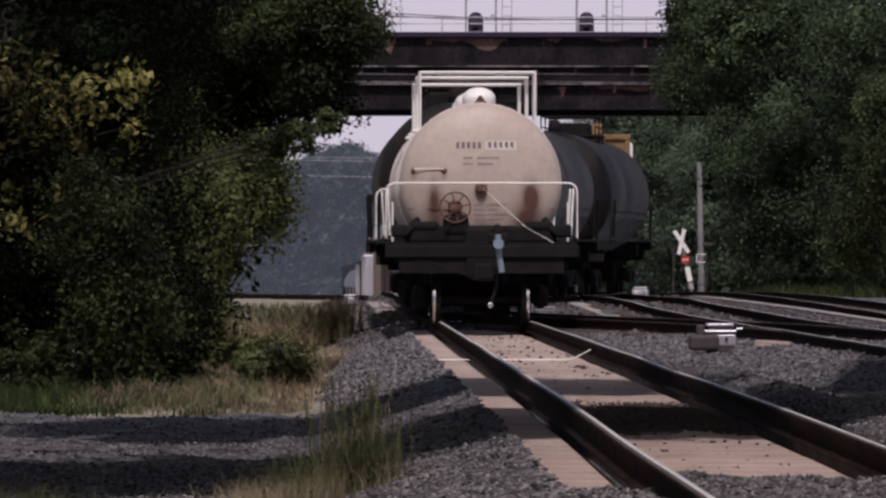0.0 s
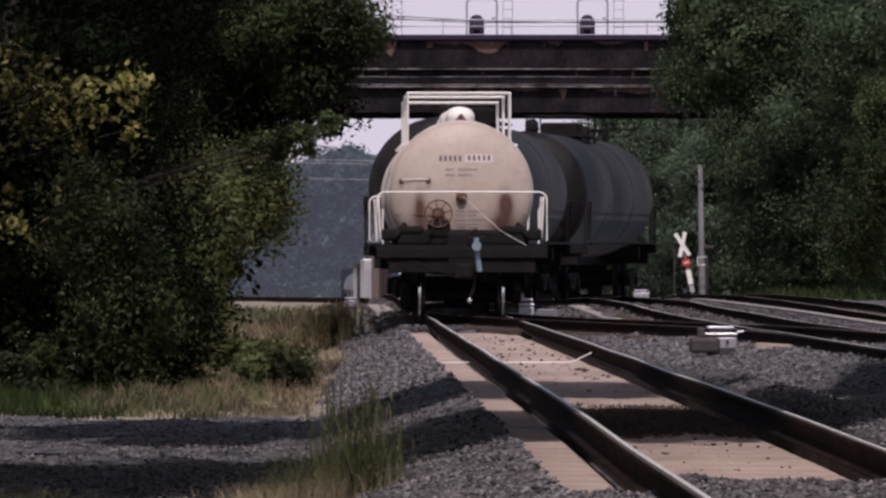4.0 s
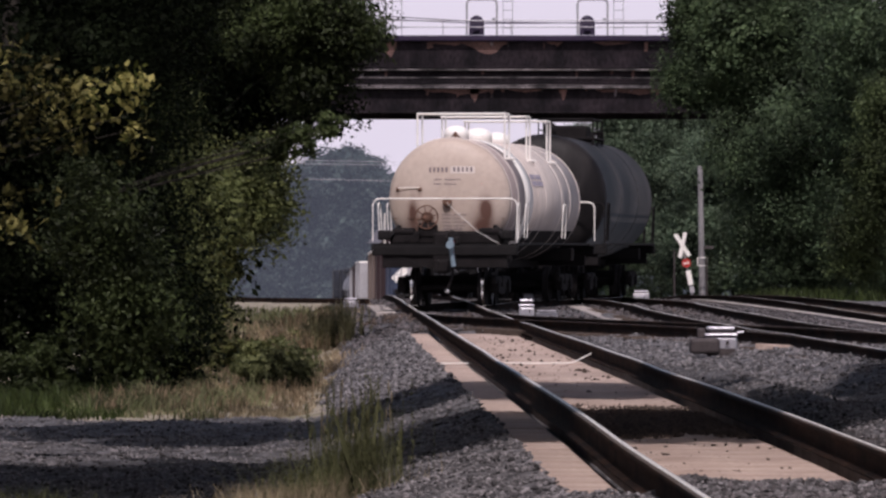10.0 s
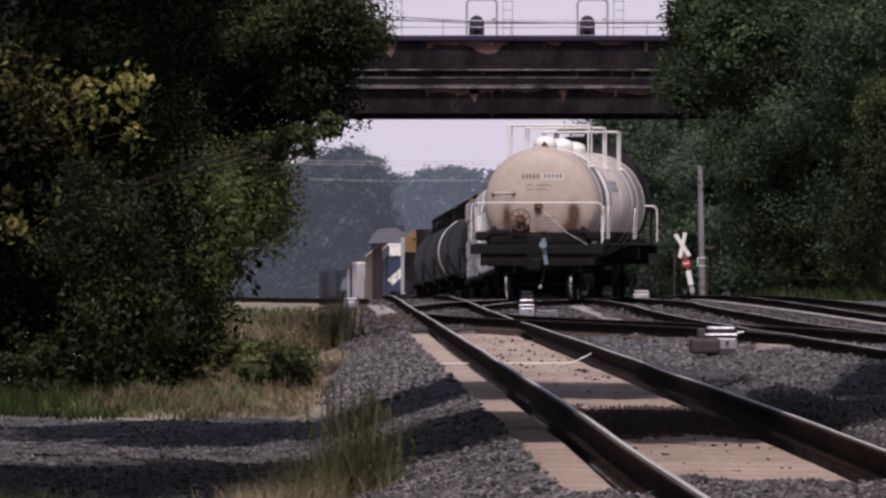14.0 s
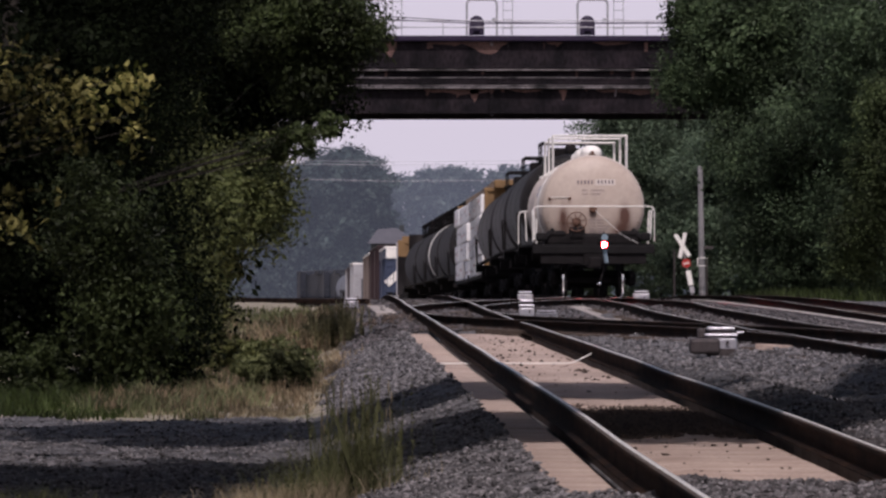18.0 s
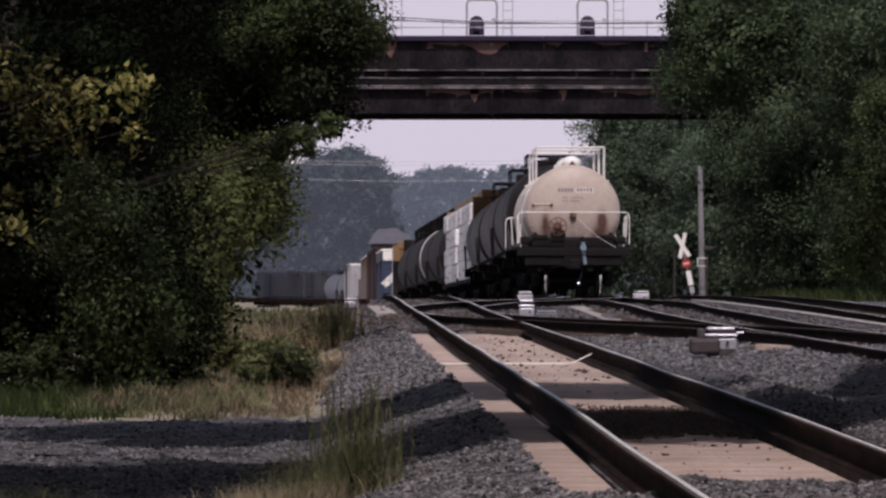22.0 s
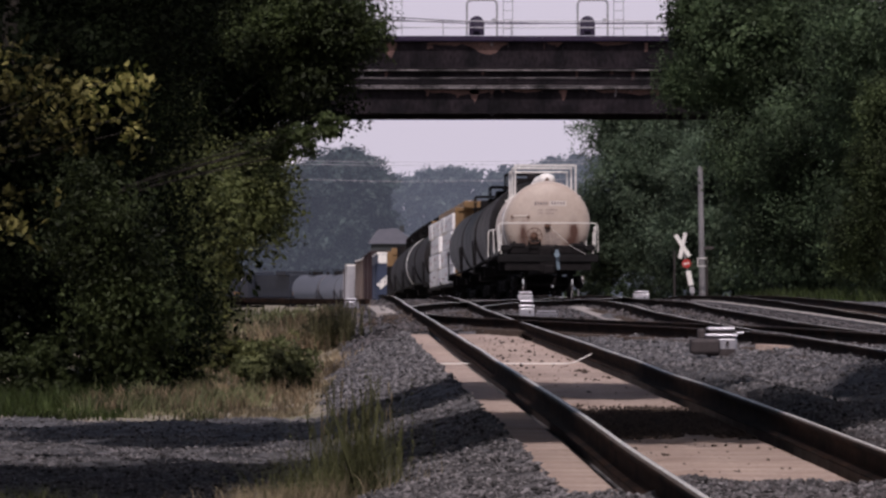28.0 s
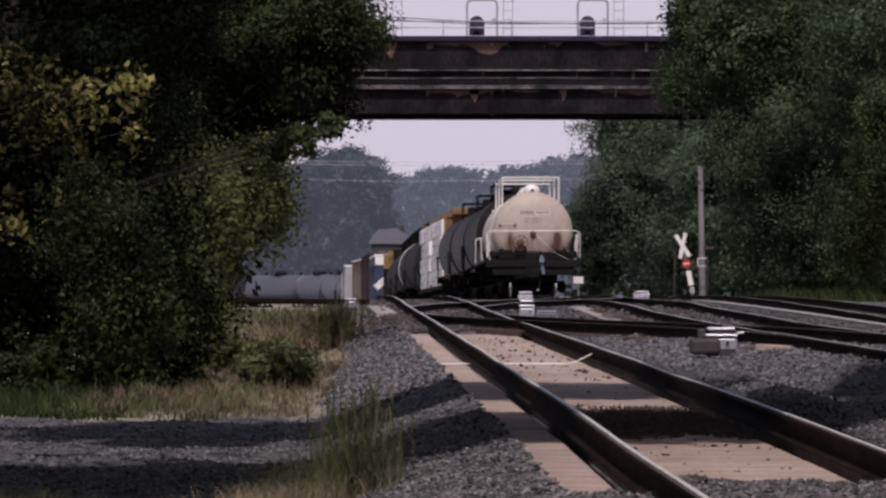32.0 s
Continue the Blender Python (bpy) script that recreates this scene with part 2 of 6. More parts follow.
M_LENS.node_tree.nodes["Principled BSDF"].inputs["Emission Strength"].default_value = 16.0
M_LAMP = bpy.data.materials.new("red_lamp")
M_LAMP.use_nodes = True
M_LAMP.node_tree.nodes["Principled BSDF"].inputs["Base Color"].default_value = (0.6, 0.02, 0.02, 1)
M_LAMP.node_tree.nodes["Principled BSDF"].inputs["Emission Color"].default_value = (1.0, 0.03, 0.03, 1)
M_LAMP.node_tree.nodes["Principled BSDF"].inputs["Emission Strength"].default_value = 4600.0


# ---------------------------------------------------------------- mesh helpers
def part(name, bm, material, parent=None, label=""):
    me = bpy.data.meshes.new(name)
    bm.to_mesh(me)
    bm.free()
    for m in (material if isinstance(material, (list, tuple)) else (material,)):
        me.materials.append(m)
    ob = new(name, me)
    if parent is not None:
        ob.parent = parent
    if label:
        ob["label"] = label
    return ob


def empty(name, m=None):
    ob = new(name)
    ob.empty_display_size = 0.2
    if m is not None:
        ob.matrix_basis = m
    return ob


def bx(bm, c, s, bev=0.0, m=None):
    r = bmesh.ops.create_cube(bm, size=1.0)["verts"]
    bmesh.ops.scale(bm, vec=s, verts=r)
    if bev:
        es = list({e for v in r for e in v.link_edges})
        r2 = bmesh.ops.bevel(bm, geom=es, offset=bev, segments=2, affect="EDGES", profile=0.5)
        r = list({v for f in r2["faces"] for v in f.verts} | {v for v in r if v.is_valid})
    if m is not None:
        bmesh.ops.transform(bm, matrix=m, verts=r)
    bmesh.ops.translate(bm, vec=c, verts=r)
    return bm


def cube(c, s, bev=0.0, m=None):
    return bx(bmesh.new(), c, s, bev, m)


def rod(bm, a, b, r, seg=8, r2=None):
    a, b = Vector(a), Vector(b)
    d = b - a
    m = Matrix.Translation((a + b) / 2) @ d.to_track_quat("Z", "Y").to_matrix().to_4x4()
    bmesh.ops.create_cone(bm, cap_ends=True, segments=seg, radius1=r, radius2=r if r2 is None else r2, depth=d.length, matrix=m)
    return bm


def pipe(pts, r, seg=8, bm=None):
    """A bent pipe through the points."""
    bm = bm or bmesh.new()
    pts = [Vector(p) for p in pts]
    rings = []
    for i, p in enumerate(pts):
        d = (pts[min(i + 1, len(pts) - 1)] - pts[max(i - 1, 0)]).normalized()
        q = d.to_track_quat("Z", "Y")
        rings.append([bm.verts.new(p + q @ Vector((r * math.cos(2 * math.pi * k / seg), r * math.sin(2 * math.pi * k / seg), 0))) for k in range(seg)])
    for a, b in zip(rings, rings[1:]):
        for k in range(seg):
            bm.faces.new((a[k], a[(k + 1) % seg], b[(k + 1) % seg], b[k]))
    bm.faces.new(rings[0][::-1])
    bm.faces.new(rings[-1])
    return bm


def lathe(prof, c=(0, 0, 0), axis="y", seg=48, bm=None, caps=True):
    """Turns (radius, height) pairs round an axis."""
    bm = bm or bmesh.new()
    rings = []
    for r, h in prof:
        ring = []
        for k in range(seg):
            a = 2 * math.pi * k / seg
            u, v = r * math.cos(a), r * math.sin(a)
            p = {"y": (u, h, v), "z": (u, v, h), "x": (h, u, v)}[axis]
            ring.append(bm.verts.new(Vector(c) + Vector(p)))
        rings.append(ring)
    for a, b in zip(rings, rings[1:]):
        for k in range(seg):
            f = bm.faces.new((a[k], a[(k + 1) % seg], b[(k + 1) % seg], b[k]))
            f.smooth = True
    if caps:
        bm.faces.new(rings[0][::-1])
        bm.faces.new(rings[-1])
    bmesh.ops.recalc_face_normals(bm, faces=bm.faces)
    return bm


def arc(r, h0, sign, depth, n=8, r_in=0.02):
    """A dished head: (radius, height) pairs from the rim towards the middle, or back."""
    out = [(max(r_in, r * math.cos(a)), h0 + sign * depth * math.sin(a)) for a in np.linspace(0, math.pi / 2, n)]
    return out


def bent(pts, n=5):
    """Rounds the inner corners of a polyline of (point, radius)."""
    out = []
    for i, (p, r) in enumerate(pts):
        p = Vector(p)
        if r <= 0 or i in (0, len(pts) - 1):
            out.append(p)
            continue
        a, b = (Vector(pts[i - 1][0]) - p).normalized(), (Vector(pts[i + 1][0]) - p).normalized()
        for k in range(n + 1):
            s = k / n
            out.append((p + a * r) * (1 - s) ** 2 + p * 2 * s * (1 - s) + (p + b * r) * s ** 2)
    return out


def mesh_np(name, verts, faces, material, parent=None, smooth=False):
    me = bpy.data.meshes.new(name)
    verts, faces = np.asarray(verts, dtype=np.float32), np.asarray(faces, dtype=np.int32)
    k = faces.shape[1]
    me.vertices.add(len(verts))
    me.vertices.foreach_set("co", verts.ravel())
    me.loops.add(faces.size)
    me.loops.foreach_set("vertex_index", faces.ravel())
    me.polygons.add(len(faces))
    me.polygons.foreach_set("loop_start", np.arange(0, faces.size, k, dtype=np.int32))
    if smooth:
        me.polygons.foreach_set("use_smooth", np.ones(len(faces), dtype=bool))
    me.update(calc_edges=True)
    me.materials.append(material)
    ob = new(name, me)
    if parent is not None:
        ob.parent = parent
    return ob


# ---------------------------------------------------------------- plan of the tracks (y runs away along the line)
FAR_Y = [250, 275, 318, 363, 402, 431, 453, 510, 555, 588, 620, 700, 800, 900, 1500, 3000]
FAR_Z = [0.22, -0.08, -0.38, -0.72, -1.15, -1.50, -1.68, -1.97, -2.22, -2.40, -2.45, -2.55, -2.75, -3.0, -4.0, -4.5]
RAIL_Z = ([0, 30, 43, 53, 60, 70, 76, 84, 92, 101, 115, 126, 139, 150, 158, 170, 195, 220] + FAR_Y,
          [-0.08, -0.06, -0.04, 0.0, 0.03, 0.055, 0.08, 0.105, 0.14, 0.172, 0.19, 0.205, 0.235, 0.29, 0.37, 0.45, 0.50, 0.46] + FAR_Z)
SIDE_Z = ([0, 30, 43, 53, 70, 98, 122, 144, 158, 171, 195, 220] + FAR_Y,
          [-0.08, -0.06, -0.04, 0.0, 0.04, 0.09, 0.14, 0.25, 0.34, 0.40, 0.50, 0.46] + FAR_Z)
MAIN_X = ([0, 43, 53, 60, 70, 76, 84, 92, 101, 115, 126, 139, 150, 158, 170, 195, 250, 291, 318, 363, 431, 480, 540, 600, 700, 3000],
          [2.43, 1.89, 1.76, 1.645, 1.50, 1.40, 1.27, 1.13, 0.97, 0.80, 0.655, 0.47, 0.25, 0.02, -0.22, -0.58, -1.42, -2.4, -3.1, -4.5, -6.6, -8.4, -10.8, -15, -32, -800])
TRAIN_X = ([0, 43, 70, 98, 122, 134, 145, 154, 158, 160, 162, 164, 166, 168, 170, 172, 174, 176, 178, 182, 186, 188, 190, 193, 196, 220, 250, 291, 318, 340, 363, 380, 402, 429, 458, 480, 518, 588, 620, 669, 698, 730, 750, 765, 780, 790, 800, 812, 840, 880, 960],
           [2.45, 1.88, 1.52, 1.08, 0.64, 0.40, 0.18, 0.02, 0.03, 0.15, 0.33, 0.56, 0.80, 1.10, 1.42, 1.73, 2.04, 2.33, 2.62, 3.21, 3.62, 3.78, 3.88, 3.91, 3.83, 3.5, 3.05, 2.15, 1.42, 0.80, 0.15, -0.42, -1.05, -1.65, -2.25, -2.70, -3.52, -5.05, -6.0, -7.3, -7.9, -8.5, -9.1, -10.1, -11.8, -13.3, -15.4, -19.7, -31, -49, -88])


def sm(tab, width):
    """A smoothed table as a function of y."""
    xs = np.arange(-20, 3001, 1.0)
    ys = np.interp(xs, *tab)
    k = np.hanning(2 * width + 3)[1:-1]
    pad = np.pad(ys, width, mode="reflect", reflect_type="odd")
    ys = np.convolve(pad, k / k.sum(), "valid")
    return lambda y: np.interp(y, xs, ys)


rail_z, side_z, main_x, train_x = sm(RAIL_Z, 6), sm(SIDE_Z, 9), sm(MAIN_X, 9), sm(TRAIN_X, 3)


def second_x(y):
    y = np.asarray(y, dtype=float)
    return np.where(y < 193, 3.91 - 0.0150 * (y - 193), train_x(y))


def third_x(y):
    return second_x(y) + 4.6


def link_x(y):
    """The connection from the main track to the second one, towards the camera."""
    s = np.clip((152 - np.asarray(y, dtype=float)) / 56, 0, 1)
    s = s * s * (3 - 2 * s)
    return main_x(y) * (1 - s) + second_x(y) * s


def bank(y):
    """How much the second track lies above the main one."""
    return 0.14 * np.clip((190 - np.asarray(y, dtype=float)) / 35, 0, 1)


def second_z(y):
    return side_z(y) + bank(y)


def link_z(y):
    s = np.clip((152 - np.asarray(y, dtype=float)) / 56, 0, 1)
    s = s * s * (3 - 2 * s)
    return rail_z(y) * (1 - s) + second_z(y) * s


def left_z(y):
    return np.interp(y, [0, 90, 120, 140, 158, 175, 190, 205, 230, 300, 363, 431, 600, 1500, 3000], [-0.62, -0.64, -0.60, -0.50, -0.38, -0.21, -0.08, 0.03, 0.05, -0.7, -1.4, -2.5, -3.4, -4.3, -4.8])


def bed_z(x, y):
    """Height of the ballast, or of the soil where there is none."""
    o = x - main_x(y)
    side = np.clip((o - 1.4) / 1.6, 0, 1)
    top = rail_z(y) * (1 - side) + side_z(y) * side - 0.23 + bank(y) * np.exp(-((x - second_x(y)) / 2.3) ** 4)
    t = np.clip((-1.25 - o) / 1.55, 0, 1)
    z = top * (1 - t) + left_z(y) * t
    t2 = np.clip((o - 13) / 6, 0, 1)
    return z * (1 - t2) + (top - 0.25) * t2


def lumps(x, y, a, f):
    return a * (np.sin(x * f * 1.7 + y * f * 0.31 + 1.3) * np.cos(y * f * 0.9 - x * f * 0.4) + 0.6 * np.sin(x * f * 3.9 - y * f * 1.1) * np.cos(y * f * 2.1 + 0.7))


def sheet(name, xs_of, ys, zfun, material):
    vs, nx = [], None
    for y in ys:
        row = xs_of(y)
        nx = len(row)
        vs.append(np.column_stack([row, np.full(nx, y), zfun(row, np.full(nx, y))]))
    ny = len(ys)
    i, j = np.meshgrid(np.arange(ny - 1), np.arange(nx - 1), indexing="ij")
    a = (i * nx + j).ravel()
    return mesh_np(name, np.concatenate(vs), np.column_stack([a, a + 1, a + nx + 1, a + nx]), material, smooth=True)


# ---------------------------------------------------------------- ground
YS = np.concatenate([np.arange(-30, 30, 5), np.arange(30, 130, 0.5), np.arange(130, 300, 3), np.arange(300, 2881, 60)])
wide = np.concatenate([[-1500, -400, -120, -60, -30, -18], np.linspace(-12, -1.3, 34), np.linspace(-1, 18, 20), [25, 40, 80, 200, 500, 1500]])


def ground_z(x, y):
    o = x - main_x(y)
    inside = np.clip((o + 1.6) / 0.5, 0, 1) * np.clip((13 - o) / 1.0, 0, 1)
    return bed_z(x, y) + lumps(x, y, 0.03, 1.3) * (1 - inside) - 0.3 * inside


tagged(sheet("ground", lambda y: wide + main_x(y), YS, ground_z, M_SOIL), "bare brown soil with patches of green, falling from the tracks", "ground", kind="structure")


def ballast_z(x, y):
    o = x - main_x(y)
    start = np.where(o < -0.78, 40.0, 42.0)
    near = np.clip((start + 0.2 - y) / 0.8, 0, 1)
    slab = (np.abs(o) < 1.22) & (y < 131) & (y > start)
    z = bed_z(x, y) + lumps(x, y, 0.018, 5) + lumps(x, y, 0.02, 1.1)
    hump = (0.10 * np.exp(-((o - 1.5) / 0.3) ** 2) - 0.11 * np.exp(-((o - 2.35) / 0.45) ** 2) + 0.05 * np.exp(-((o - 3.4) / 0.5) ** 2)) * np.clip((100 - y) / 20, 0, 1)
    z = z + hump + near * 0.06
    edge = np.clip((-2.3 - o) / 0.5, 0, 1)
    return np.where(slab, bed_z(x, y) - 0.14, z + 0.05) - 0.10 * edge


bal = np.concatenate([np.linspace(-3.1, -1.24, 26), [-1.2], np.linspace(-1.1, 1.1, 12), [1.2], np.linspace(1.24, 4.6, 40), np.linspace(4.9, 13, 24)])
tagged(sheet("ballast", lambda y: bal + main_x(y), np.concatenate([np.arange(20, 130, 0.25), np.arange(130, 320, 2)]), ballast_z, M_BALLAST),
       "grey crushed-stone railway ballast, heaped between the tracks", "gravel", kind="structure")


def apron_z(x, y):
    o = x - main_x(y)
    edge = np.clip((y - 81.5) / 3.0, 0, 1) * 0.1
    return bed_z(x, y) + lumps(x, y, 0.03, 1.3) + lumps(x, y, 0.012, 6) + 0.045 - edge


apron = np.linspace(-9, -2.55, 60)
tagged(sheet("gravel_apron", lambda y: apron + main_x(y), np.arange(24, 86, 0.35), apron_z, M_BALLAST), "rough grey gravel apron at the foot of the embankment", "gravel", kind="structure")


def stones(name, n, seed, y0, y1, xf, size, label, material=None):
    """Loose stones, as one mesh of small irregular lumps."""
    r = np.random.default_rng(seed)
    base = np.array([(1, 0, 0), (-1, 0, 0), (0, 1, 0), (0, -1, 0), (0, 0, 1), (0, 0, -1)], dtype=float)
    tri = np.array([(0, 2, 4), (2, 1, 4), (1, 3, 4), (3, 0, 4), (2, 0, 5), (1, 2, 5), (3, 1, 5), (0, 3, 5)])
    y = 1 / (1 / y0 + r.random(n) * (1 / y1 - 1 / y0))
    x, keep = xf(r, y)
    x, y = x[keep], y[keep]
    n = len(x)
    z = np.where(x - main_x(y) > -2.75, ballast_z(x, y), apron_z(x, y))
    sz = size * (0.5 + r.random(n) ** 2 * 1.1)
    v = base[None] * (0.55 + 0.6 * r.random((n, 6, 1))) * np.stack([1 + 0.4 * r.random(n), 1 + 0.4 * r.random(n), 0.6 + 0.4 * r.random(n)], -1)[:, None, :]
    a, b = r.random(n) * 6.28, r.normal(0, 0.5, n)
    ca, sa, cb, sb = np.cos(a)[:, None], np.sin(a)[:, None], np.cos(b)[:, None], np.sin(b)[:, None]
    vx, vy, vz = v[..., 0], v[..., 1], v[..., 2]
    vy, vz = vy * cb - vz * sb, vy * sb + vz * cb
    vx, vy = vx * ca - vy * sa, vx * sa + vy * ca
    v = np.stack([vx, vy, vz], -1) * sz[:, None, None] + np.stack([x, y, z + 0.2 * sz], -1)[:, None, :]
    f = tri[None] + (np.arange(n) * 6)[:, None, None]
    ob = mesh_np(name, v.reshape(-1, 3), f.reshape(-1, 3), material or M_STONE)
    return tagged(ob, label, "gravel", kind="stuff")


def stone_x(r, y):
    x = (r.random(len(y)) * 2 - 1) * (0.062 * y + 0.3)
    o = x - main_x(y)
    clear = (np.abs(o) < 1.2) & (y > np.where(o < -0.78, 40.2, 42.2)) & (y < 131)
    rail = np.abs(np.abs(o) - 0.7525) < 0.1
    return x, ((o > -2.9) | (y < 83)) & ~clear & ~rail


stones("crushed_stone", 98000, 3, 35, 130, stone_x, 0.0175, "loose grey crushed stone lying along the track")


def far_stone_x(r, y):
    o = r.random(len(y)) * 10.5 - 2.4
    x = main_x(y) + o
    strips = (np.abs(x - 3.4 + 0.01 * (y - 132)) < 0.26) & (y < 169) | (np.abs(x - 8.4 + 0.0235 * (y - 134)) < 0.22) & (y < 201)
    return x, (np.abs(np.abs(o) - 0.7525) > 0.1) & ~strips


def mid_stone_x(r, y):
    o = np.where(r.random(len(y)) < 0.5, -2.95 + 1.7 * r.random(len(y)), 1.3 + 3.6 * r.random(len(y)))
    return main_x(y) + o, o > -9


stones("crushed_stone", 21000, 5, 76, 130, mid_stone_x, 0.026, "loose grey crushed stone on the ballast shoulders")
stones("crushed_stone", 9000, 6, 36, 43, lambda r, y: (main_x(y) + r.uniform(-0.6, 3.2, len(y)), np.ones(len(y), dtype=bool)), 0.021, "dark dirty crushed stone beside the slabs", M_STONE_DARK)
stones("crushed_stone", 17000, 4, 128, 235, far_stone_x, 0.042, "coarse dark crushed stone between the tracks", M_STONE_DARK)


# ---------------------------------------------------------------- tracks
RAIL_PROF = [(-0.075, 0.0), (0.075, 0.0), (0.075, 0.012), (0.012, 0.03), (0.012, 0.125), (0.036, 0.135), (0.037, 0.165), (0.034, 0.171), (-0.002, 0.173),
             (-0.030, 0.171), (-0.037, 0.165), (-0.036, 0.135), (-0.012, 0.125), (-0.012, 0.03), (-0.075, 0.012)]


def rail_line(xf, off, y0, y1, parent, wob=0.0, step=2.0, seed=0, zf=rail_z):
    r = np.random.default_rng(seed)
    ys = np.arange(y0, y1 + 0.01, step)
    k = len(RAIL_PROF)
    xs = xf(ys) + off
    dz = np.interp(ys, np.arange(y0 - 10, y1 + 20, 7.0), r.normal(0, wob, len(np.arange(y0 - 10, y1 + 20, 7.0))))
    dx = np.interp(ys, np.arange(y0 - 10, y1 + 20, 9.0), r.normal(0, wob, len(np.arange(y0 - 10, y1 + 20, 9.0))))
    v = [(x + dx_ + px, y, z + dz_ - 0.172 + pz) for x, y, z, dx_, dz_ in zip(xs, ys, zf(ys), dx, dz) for px, pz in RAIL_PROF]
    f = [(i * k + j, i * k + (j + 1) % k, (i + 1) * k + (j + 1) % k, (i + 1) * k + j) for i in range(len(ys) - 1) for j in range(k)]
    ob = mesh_np("rail", v, f, M_RAIL, parent)
    ob.data.materials.append(M_STEEL_GLINT)
    ob.data.materials.append(M_RAIL_TOP)
    idx = np.tile(np.array([{7: 1, 8: 2}.get(j, 0) for j in range(k)], dtype=np.int32), len(ys) - 1)
    ob.data.polygons.foreach_set("material_index", idx)
    return ob


def track(name, label, xf, y0, y1, wob=0.006, seed=0, zf=rail_z):
    t = tagged(empty(name), label, "railway track", kind="structure")
    for s in (-1, 1):
        rail_line(xf, s * 0.7525, y0, y1, t, wob, seed=seed + s, zf=zf)
    return t


main_track = track("main_track", "worn steel rails on pale concrete slabs", main_x, 20, 420, 0.004, 10)
crossover = track("crossover_track", "rusty rails curving over to the next track", train_x, 158, 192, 0.003, 20)
link_track = track("linking_track", "rusty rails of a second crossover", link_x, 92, 150, 0.004, 30, link_z)
second_track = track("second_track", "worn rails on dark timber ties", second_x, 60, 900, 0.006, 40, second_z)
third_track = track("third_track", "worn rails of a third track on ballast", third_x, 100, 320, 0.006, 50, side_z)


def ties(parent, xf, y0, y1, step, seed, zf=rail_z):
    r = random.Random(seed)
    me = bpy.data.meshes.new("tie")
    b = cube((0, 0, 0), (2.6, 0.23, 0.16), 0.012)
    b.to_mesh(me)
    b.free()
    me.materials.append(M_TIE)
    y = y0
    while y < y1:
        o = new("tie", me)
        o.parent = parent
        o.matrix_basis = pose(float(xf(y)) + r.uniform(-0.03, 0.03), y, float(zf(y)) - 0.172 - 0.075, 0, 0, r.uniform(-1, 1))
        y += step


ties(link_track, link_x, 94, 150, 1.1, 1, link_z)
ties(crossover, train_x, 158, 192, 1.1, 2)
ties(second_track, second_x, 84, 240, 1.1, 3, second_z)
ties(third_track, third_x, 130, 250, 1.2, 4, side_z)
ties(main_track, main_x, 132, 240, 1.1, 5)

# ---------------------------------------------------------------- rolling stock (y forward from the rear coupler, z from the rail head)
def plain_bogie(parent, y):
    """A bogie that is only ever seen from afar."""
    b = cube((0, y, 0.5), (2.1, 2.3, 0.3), 0.05)
    for e in (-0.88, 0.88):
        for sd in (-0.75, 0.75):
            rod(b, (sd - 0.06, y + e, 0.42), (sd + 0.06, y + e, 0.42), 0.42, 14)
    return part("bogie", b, M_UNDER, parent)


def bogie(parent, y, name="bogie", keyed=None):
    """A two-axle bogie: side frames, bolster, springs and wheelsets."""
    bg = part(name, cube((0, y, 0.55), (2.2, 0.4, 0.26), 0.03), M_UNDER, parent)
    for s in (-1, 1):
        b = cube((s * 1.02, y, 0.58), (0.12, 2.5, 0.16), 0.03)
        bx(b, (s * 1.02, y, 0.36), (0.1, 0.9, 0.18), 0.02)
        for e in (-1, 1):
            bx(b, (s * 1.02, y + e * 0.88, 0.45), (0.2, 0.34, 0.3), 0.04)
            bx(b, (s * 1.02, y + e * 0.55, 0.45), (0.09, 0.5, 0.09), 0, pose(0, 0, 0, -e * 25))
        part("side_frame", b, M_UNDER, bg)
    for e in (-1, 1):
        b = cube((0, y + e * 0.36, 0.40), (1.34, 0.10, 0.20), 0.02)
        bx(b, (0.0, y + e * 0.40, 0.30), (0.5, 0.08, 0.16), 0.02)
        for s in (-1, 1):
            bx(b, (s * 0.72, y + e * 0.40, 0.42), (0.10, 0.09, 0.34), 0.02)
        part("brake_beam", b, M_UNDER, bg)
    for e in (-1, 1):
        ws = part("wheelset", rod(bmesh.new(), (-1.1, 0, 0), (1.1, 0, 0), 0.07, 10), M_UNDER, bg)
        ws.matrix_basis = pose(0, y + e * 0.88, 0.42)
        for s in (-1, 1):
            w = lathe([(0.10, s * 0.80), (0.34, s * 0.80), (0.36, s * 0.815), (0.42, s * 0.815), (0.42, s * 0.80)], axis="x", seg=28)
            part("wheel_face", w, M_UNDER, ws)
            w = lathe([(0.4215, s * 0.755), (0.424, s * 0.70), (0.45, s * 0.69), (0.45, s * 0.67), (0.30, s * 0.67)], axis="x", seg=28)
            part("wheel_flange", w, M_UNDER, ws)
            w = lathe([(0.42, s * 0.80), (0.4215, s * 0.755)], axis="x", seg=28, caps=False)
            part("wheel_tread", w, M_TREAD if keyed is not None and y < 8 else M_UNDER, ws)
        if keyed is not None:
            keyed.append((ws, y + e * 0.88))
    return bg


def coupler(parent, y, s):
    b = cube((0, y - s * 0.35, 0.88), (0.2, 0.7, 0.22), 0.03)
    bx(b, (0.04, y, 0.88), (0.30, 0.28, 0.30), 0.06)
    bx(b, (-0.1, y + s * 0.12, 0.88), (0.1, 0.2, 0.28), 0.03)
    return part("coupler", b, M_UNDER, parent)


